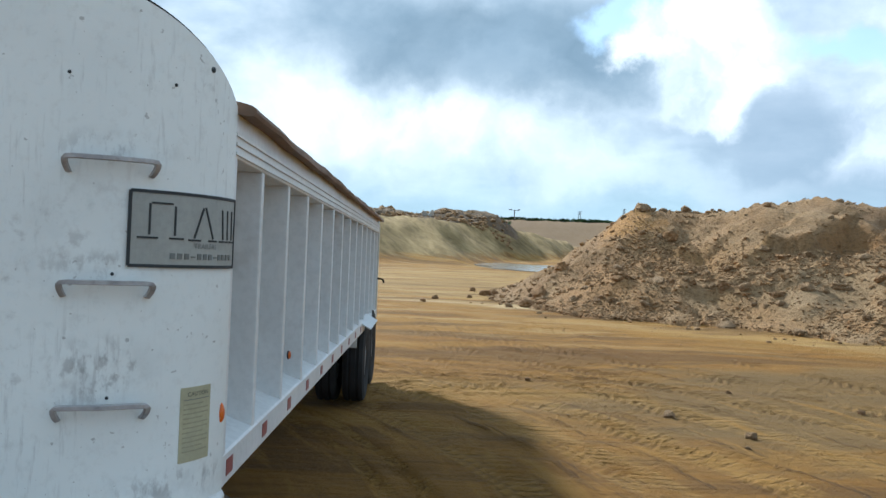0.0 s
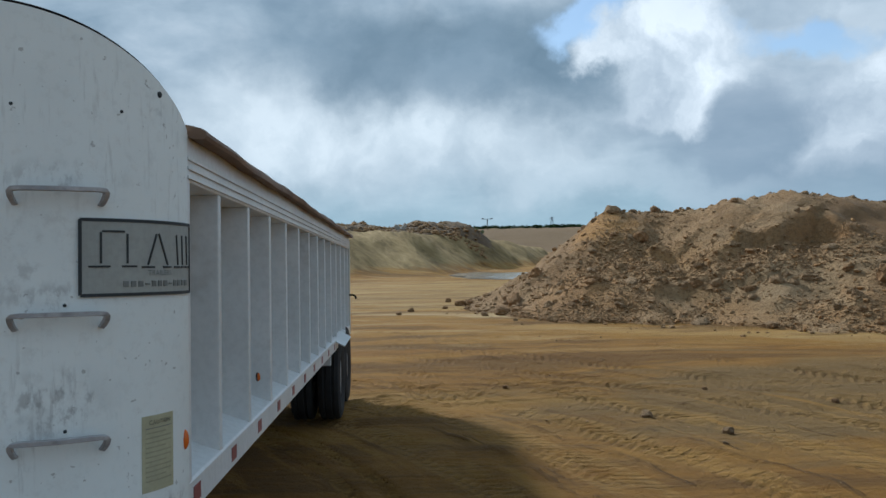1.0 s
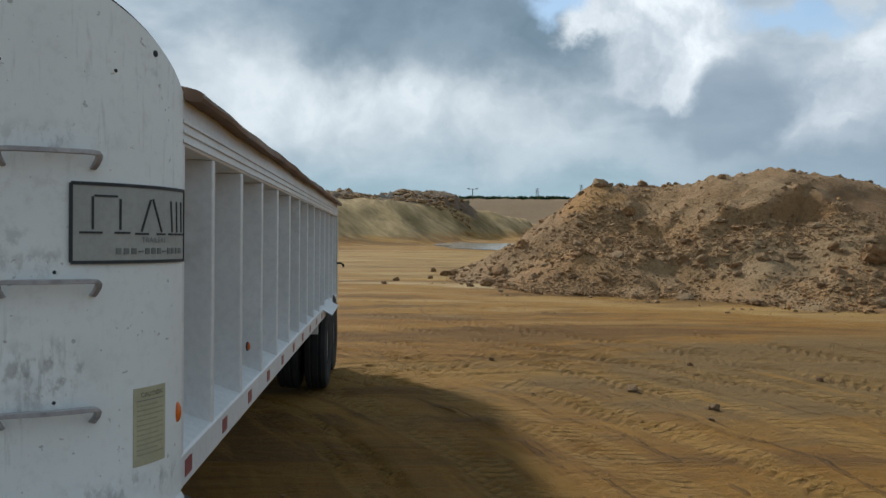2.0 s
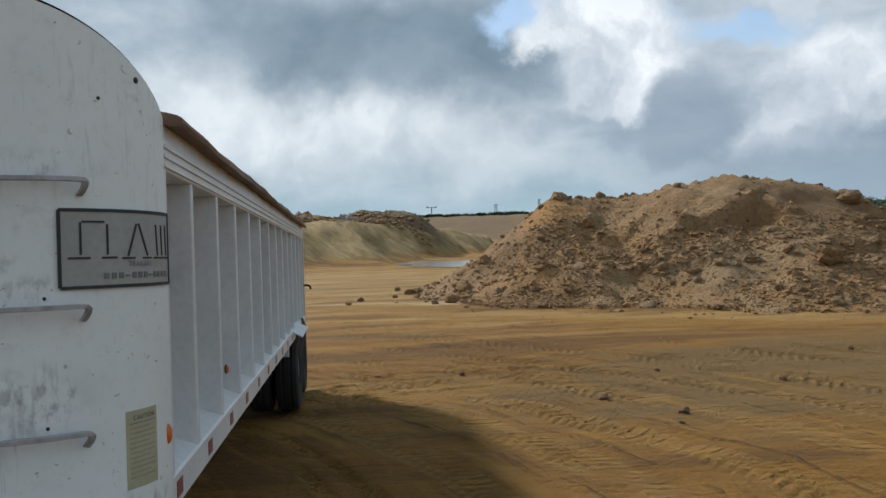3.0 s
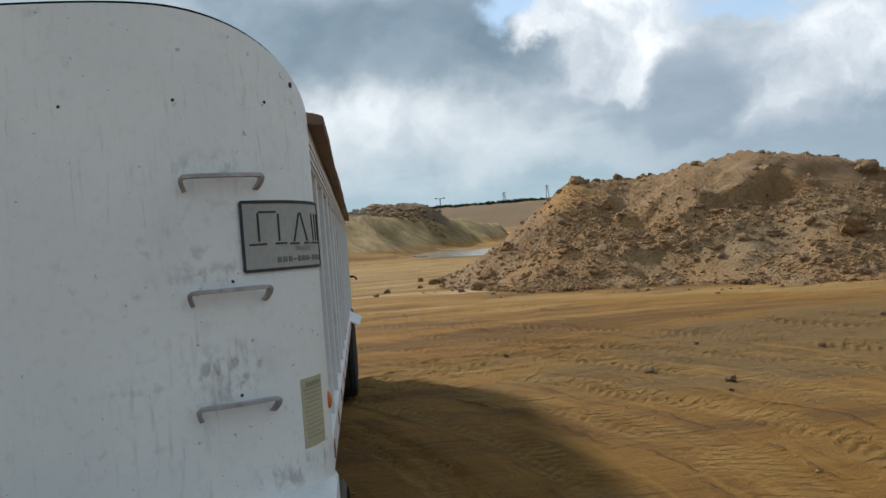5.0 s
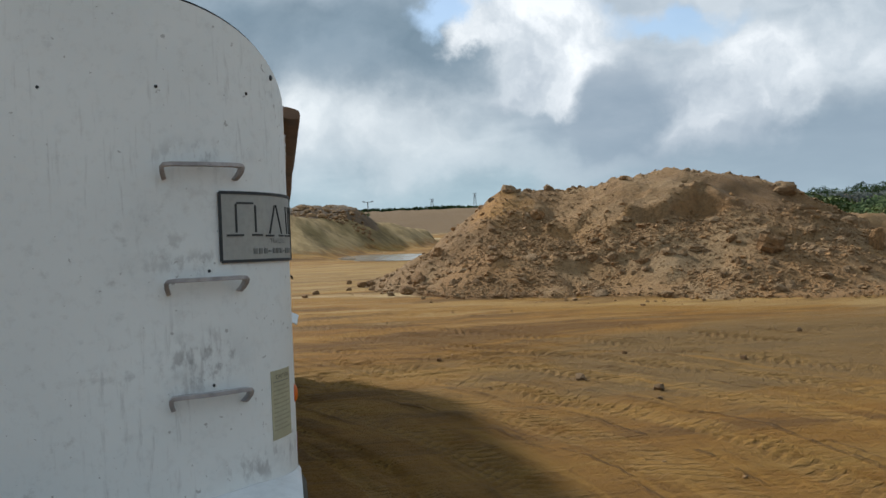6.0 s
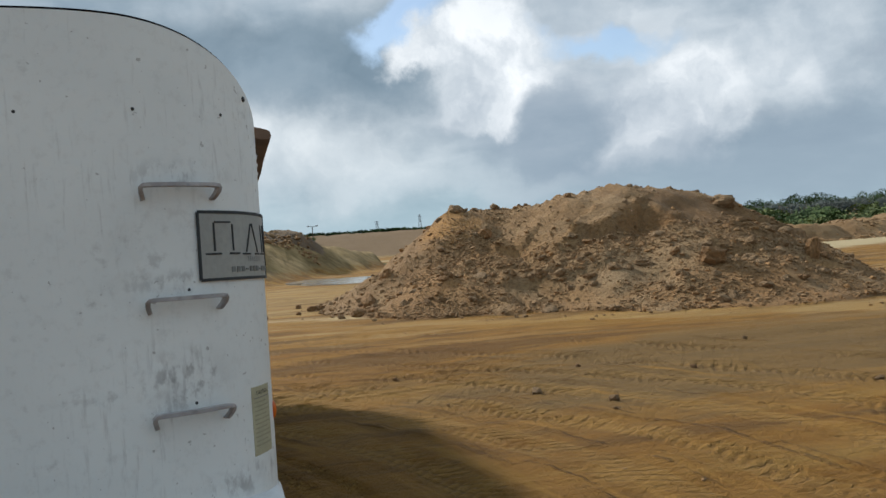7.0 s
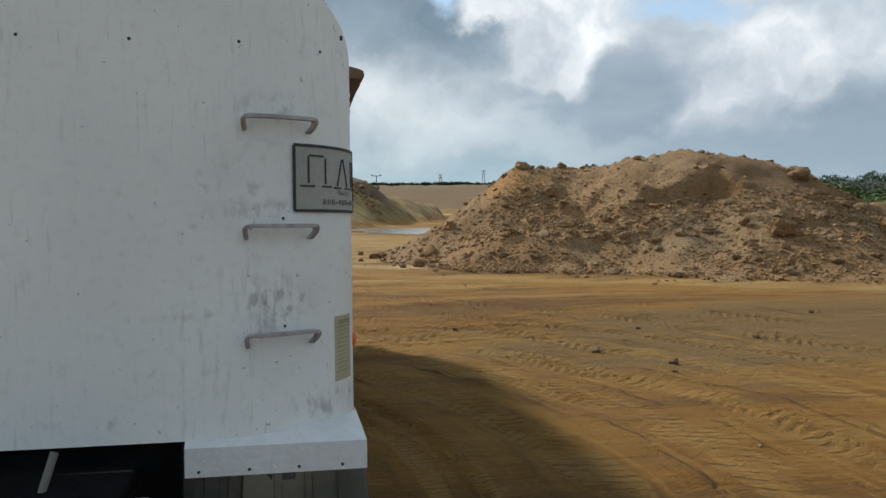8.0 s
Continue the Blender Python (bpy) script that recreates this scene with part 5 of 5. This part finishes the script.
mound("spoil_mound", 44, 88, 74, 96, ((54, 82, 1.2, 7, 4), (63, 83, 1.9, 6, 4), (71, 84, 2.2, 6, 5), (79, 85, 2.4, 6, 5)), HEAP, "low spoil mound of mixed earth beside the haul road", 0.4, 0.3)
r = np.random.RandomState(8)
x, y = r.uniform(-20, 9, 1200), r.uniform(84, 91, 1200)
size = 0.06 + 0.3 * r.rand(1200) ** 3


def rubble_top(x, y):
    h = np.zeros(np.shape(x))
    for px, py, top, rx, ry in RUBBLE_PEAKS:
        h = np.maximum(h, top * np.exp(-((((x - px) / rx) ** 2 + ((y - py) / ry) ** 2) ** 1.7)))
    return h


tagged(crumbs("mound_rubble", np.stack([x, y, ground_base(x, y) + rubble_top(x, y), size], 1), CRUMB, 13, "broken stones over the rubble mound"), category="rubble")
r = np.random.RandomState(9)
x, y = r.uniform(46, 86, 900), r.uniform(76, 84, 900)
size = 0.06 + 0.25 * r.rand(900) ** 3


def spoil_top(x, y):
    h = np.zeros(np.shape(x))
    for px, py, top, rx, ry in ((54, 82, 1.2, 7, 4), (63, 83, 1.9, 6, 4), (71, 84, 2.2, 6, 5), (79, 85, 2.4, 6, 5)):
        h = np.maximum(h, top * np.exp(-((((x - px) / rx) ** 2 + ((y - py) / ry) ** 2) ** 1.7)))
    return h


tagged(crumbs("spoil_rubble", np.stack([x, y, ground_base(x, y) + spoil_top(x, y), size], 1), CRUMB, 12, "broken stones over the spoil mound"), category="rubble")

# the pond behind the heap
water = bpy.data.materials.new("still_water")
water.use_nodes = True
k = Nodes(water.node_tree)
ripple = k.add("ShaderNodeBump", {"Strength": 0.5, "Distance": 0.05, "Height": k.noise(k.add("ShaderNodeTexCoord").outputs["Object"], 1.5, 3.0)})
k.add("ShaderNodeOutputMaterial", {0: k.add("ShaderNodeBsdfPrincipled", {"Base Color": (0.36, 0.35, 0.32, 1), "Roughness": 0.12, "Normal": ripple.outputs[0]}).outputs[0]})
bm = bmesh.new()
ring = []
for i in range(40):
    a = 2 * math.pi * i / 40
    w = 1 + 0.18 * math.sin(3 * a + 1) + 0.10 * math.sin(7 * a)
    ring.append(bm.verts.new((9.0 + 4.6 * w * math.cos(a), 66 + 8.0 * w * math.sin(a), 0.0)))
bm.faces.new(ring)
ext = bmesh.ops.extrude_face_region(bm, geom=bm.faces[:])
bmesh.ops.translate(bm, vec=(0, 0, -0.2), verts=[v for v in ext["geom"] if isinstance(v, bmesh.types.BMVert)])
bmesh.ops.recalc_face_normals(bm, faces=bm.faces[:])
pond = part("water", bm, water)
pond.location.z = -0.02
tagged(pond, "shallow muddy pond at the bank's foot", "water", kind="structure")


# ---------------------------------------------------------------- plants
def leaf_cloud(count, blobs, size, rnd_):
    """Small leaf blades through a few overlapping blobs: x, y, z, rx, ry, rz."""
    verts, faces = [], []
    for _ in range(count):
        bx, by, bz, rx, ry, rz = rnd_.choice(blobs)
        d = Vector((rnd_.gauss(0, 1), rnd_.gauss(0, 1), rnd_.gauss(0, 1))).normalized() * rnd_.uniform(0.55, 1.05)
        p = Vector((bx + d.x * rx, by + d.y * ry, bz + d.z * rz))
        u = Vector((rnd_.gauss(0, 1), rnd_.gauss(0, 1), rnd_.gauss(0, 1))).normalized() * size * rnd_.uniform(0.6, 1.4)
        w = u.orthogonal().normalized() * size * rnd_.uniform(0.4, 0.8)
        i = len(verts)
        verts += [(p - u)[:], (p + w)[:], (p + u)[:], (p - w)[:]]
        faces.append((i, i + 1, i + 2, i + 3))
    return verts, faces


def leaf_mesh(name, count, blobs, size, mat, seed):
    data = bpy.data.meshes.new(name)
    verts, faces = leaf_cloud(count, blobs, size, random.Random(seed))
    data.from_pydata(verts, [], faces)
    data.materials.append(mat)
    return data


def bush_blobs(seed):
    q = random.Random(seed)
    return [(q.uniform(-0.9, 0.9), q.uniform(-0.7, 0.7), q.uniform(0.4, 1.1), q.uniform(0.5, 0.9), q.uniform(0.5, 0.9), q.uniform(0.4, 0.7)) for _ in range(6)]


BUSHES = [leaf_mesh("bush", 420, bush_blobs(s), 0.13, LIGHT_LEAF if s in (1, 3) else LEAF, s) for s in range(5)]


q = random.Random(11)
for i in range(130):
    x = q.uniform(50, 112)
    y = 98 + q.uniform(0, 36) - 0.06 * x
    ob = new("bush", BUSHES[i % 5])
    s = q.uniform(0.8, 2.3)
    ob.matrix_basis = pose(x, y, terrain(x, y) - 0.3, 0, 0, q.uniform(0, 360)) @ Matrix.Diagonal((s * 1.3, s * 1.3, s * q.uniform(0.7, 1.1), 1))
    tagged(ob, "dense green bush on the quarry's grassy edge", "bush", "bushes beyond the haul road")


def tree_thing(seed):
    q_ = random.Random(seed)
    tree = tagged(new("tree"), "broad dark green tree on the far skyline", "tree", "trees on the skyline")
    trunk = [tube([(0, 0, -0.3), (0.05, 0, 1.0), (q_.uniform(-0.2, 0.2), 0.1, 2.4)], 0.16, 8)]
    blobs = []
    for b in range(7):
        a = 2 * math.pi * b / 7
        tip = Vector((1.6 * math.cos(a) * q_.uniform(0.6, 1.3), 1.4 * math.sin(a), q_.uniform(1.6, 4.0)))
        trunk.append(tube([(0, 0, 1.5), (tip.x * 0.5, tip.y * 0.5, 2.3), tip[:]], 0.06, 6))
        blobs.append((tip.x, tip.y, tip.z, q_.uniform(0.9, 1.5), q_.uniform(0.9, 1.5), q_.uniform(0.6, 1.0)))
    part("trunk", joined(*trunk), BARK, tree)
    crown = new("crown", leaf_mesh("crown", 900, blobs, 0.16, DARK_LEAF, seed))
    crown.parent = tree
    return tree


first = [tree_thing(50 + s) for s in range(3)]
q = random.Random(21)
spots = [(x, 158 + q.uniform(-8, 10) - 0.06 * x) for x in (78, 84, 88, 92, 95, 97, 101, 104, 107, 110, 114, 116, 119, 124, 128, 131, 134, 137, 142, 146, 150)]
for i, (x, y) in enumerate(spots):
    s = q.uniform(0.8, 1.25)
    m = pose(x, y, terrain(x, y) - 0.1, 0, 0, q.uniform(0, 360))
    if i < 3:
        first[i].matrix_basis = m
    else:
        copy_thing(first[i % 3], m)
# the hedge along the far ridge
verts, faces = [], []
q = random.Random(31)
for i in range(620):
    x = -80 + 340 * i / 620 + q.uniform(-0.3, 0.3)
    y = 322 - 0.15 * x
    tall = q.uniform(0.9, 1.5)
    v, f = leaf_cloud(34, [(x, y, terrain(x, y) + 0.4 * tall, 0.9, 0.8, 0.55 * tall)], 0.42, q)
    faces += [tuple(j + len(verts) for j in face) for face in f]
    verts += v
data = bpy.data.meshes.new("hedge")
data.from_pydata(verts, [], faces)
data.materials.append(DARK_LEAF)
tagged(new("hedge", data), "dark green hedge along the far ridge", "hedge", kind="stuff")
# a grey-green belt of scrub behind the bushes
verts, faces = [], []
for i in range(300):
    x = 52 + 120 * i / 300
    y = 146 - 0.06 * x + q.uniform(-3, 3)
    v, f = leaf_cloud(110, [(x, y, terrain(x, y) + 1.3, 1.6, 1.0, q.uniform(1.3, 1.7))], 0.24, q)
    faces += [tuple(j + len(verts) for j in face) for face in f]
    verts += v
data = bpy.data.meshes.new("scrub")
data.from_pydata(verts, [], faces)
data.materials.append(GREY_LEAF)
tagged(new("scrub", data), "belt of grey-green scrub below the skyline trees", "scrub", kind="stuff")
# small weeds at the bank's shoulder
for x, y, s in ((8.4, 91, 0.4), (9.2, 93, 0.35)):
    ob = new("bush", BUSHES[int(x) % 5])
    ob.matrix_basis = pose(x, y, terrain(x, y) - 0.1) @ Matrix.Diagonal((s, s, s, 1))
    tagged(ob, "small green bush on the far bank's shoulder", "bush", "bushes on the bank")


# ---------------------------------------------------------------- poles on the ridge
def lamp_pole(x, y, tall):
    z = terrain(x, y)
    ob = tagged(new("light_pole"), "distant yard light pole with two crossarms", "light pole")
    ob.matrix_basis = pose(x, y, z)
    part("pole", tube([(0, 0, -0.3), (0, 0, tall)], 0.16, 8), BARK, ob)
    part("crossarm", tube([(-1.5, 0, tall - 0.1), (1.5, 0, tall - 0.1)], 0.08, 6), BARK, ob)
    for dx in (-1.5, 1.5):
        part("lamp_head", box(dx - 0.45, dx + 0.45, -0.25, 0.25, tall - 0.05, tall + 0.25, 0.05), STEEL, ob)


lamp_pole(30.0, 302.0, 4.0)


def pylon(x, y, tall):
    z = terrain(x, y)
    ob = tagged(new("pylon"), "faint grey lattice power pylon far off", "pylon", "pylons on the horizon")
    ob.matrix_basis = pose(x, y, z)
    for sx, sy in ((-1, -1), (1, -1), (1, 1), (-1, 1)):
        part("leg", tube([(0.7 * sx, 0.7 * sy, -0.3), (0.12 * sx, 0.12 * sy, tall)], 0.06, 5), STEEL, ob)
    for f in (0.3, 0.5, 0.7, 0.85):
        w = 0.7 - 0.58 * f
        part("brace", tube([(-w, -w, tall * f), (w, -w, tall * (f + 0.12))], 0.06, 5), STEEL, ob)
    for f in (0.72, 0.86, 0.97):
        part("arm", tube([(-0.8, 0, tall * f), (0.8, 0, tall * f)], 0.06, 5), STEEL, ob)


pylon(57.0, 326.0, 4.5)
pylon(73.0, 322.0, 6.0)
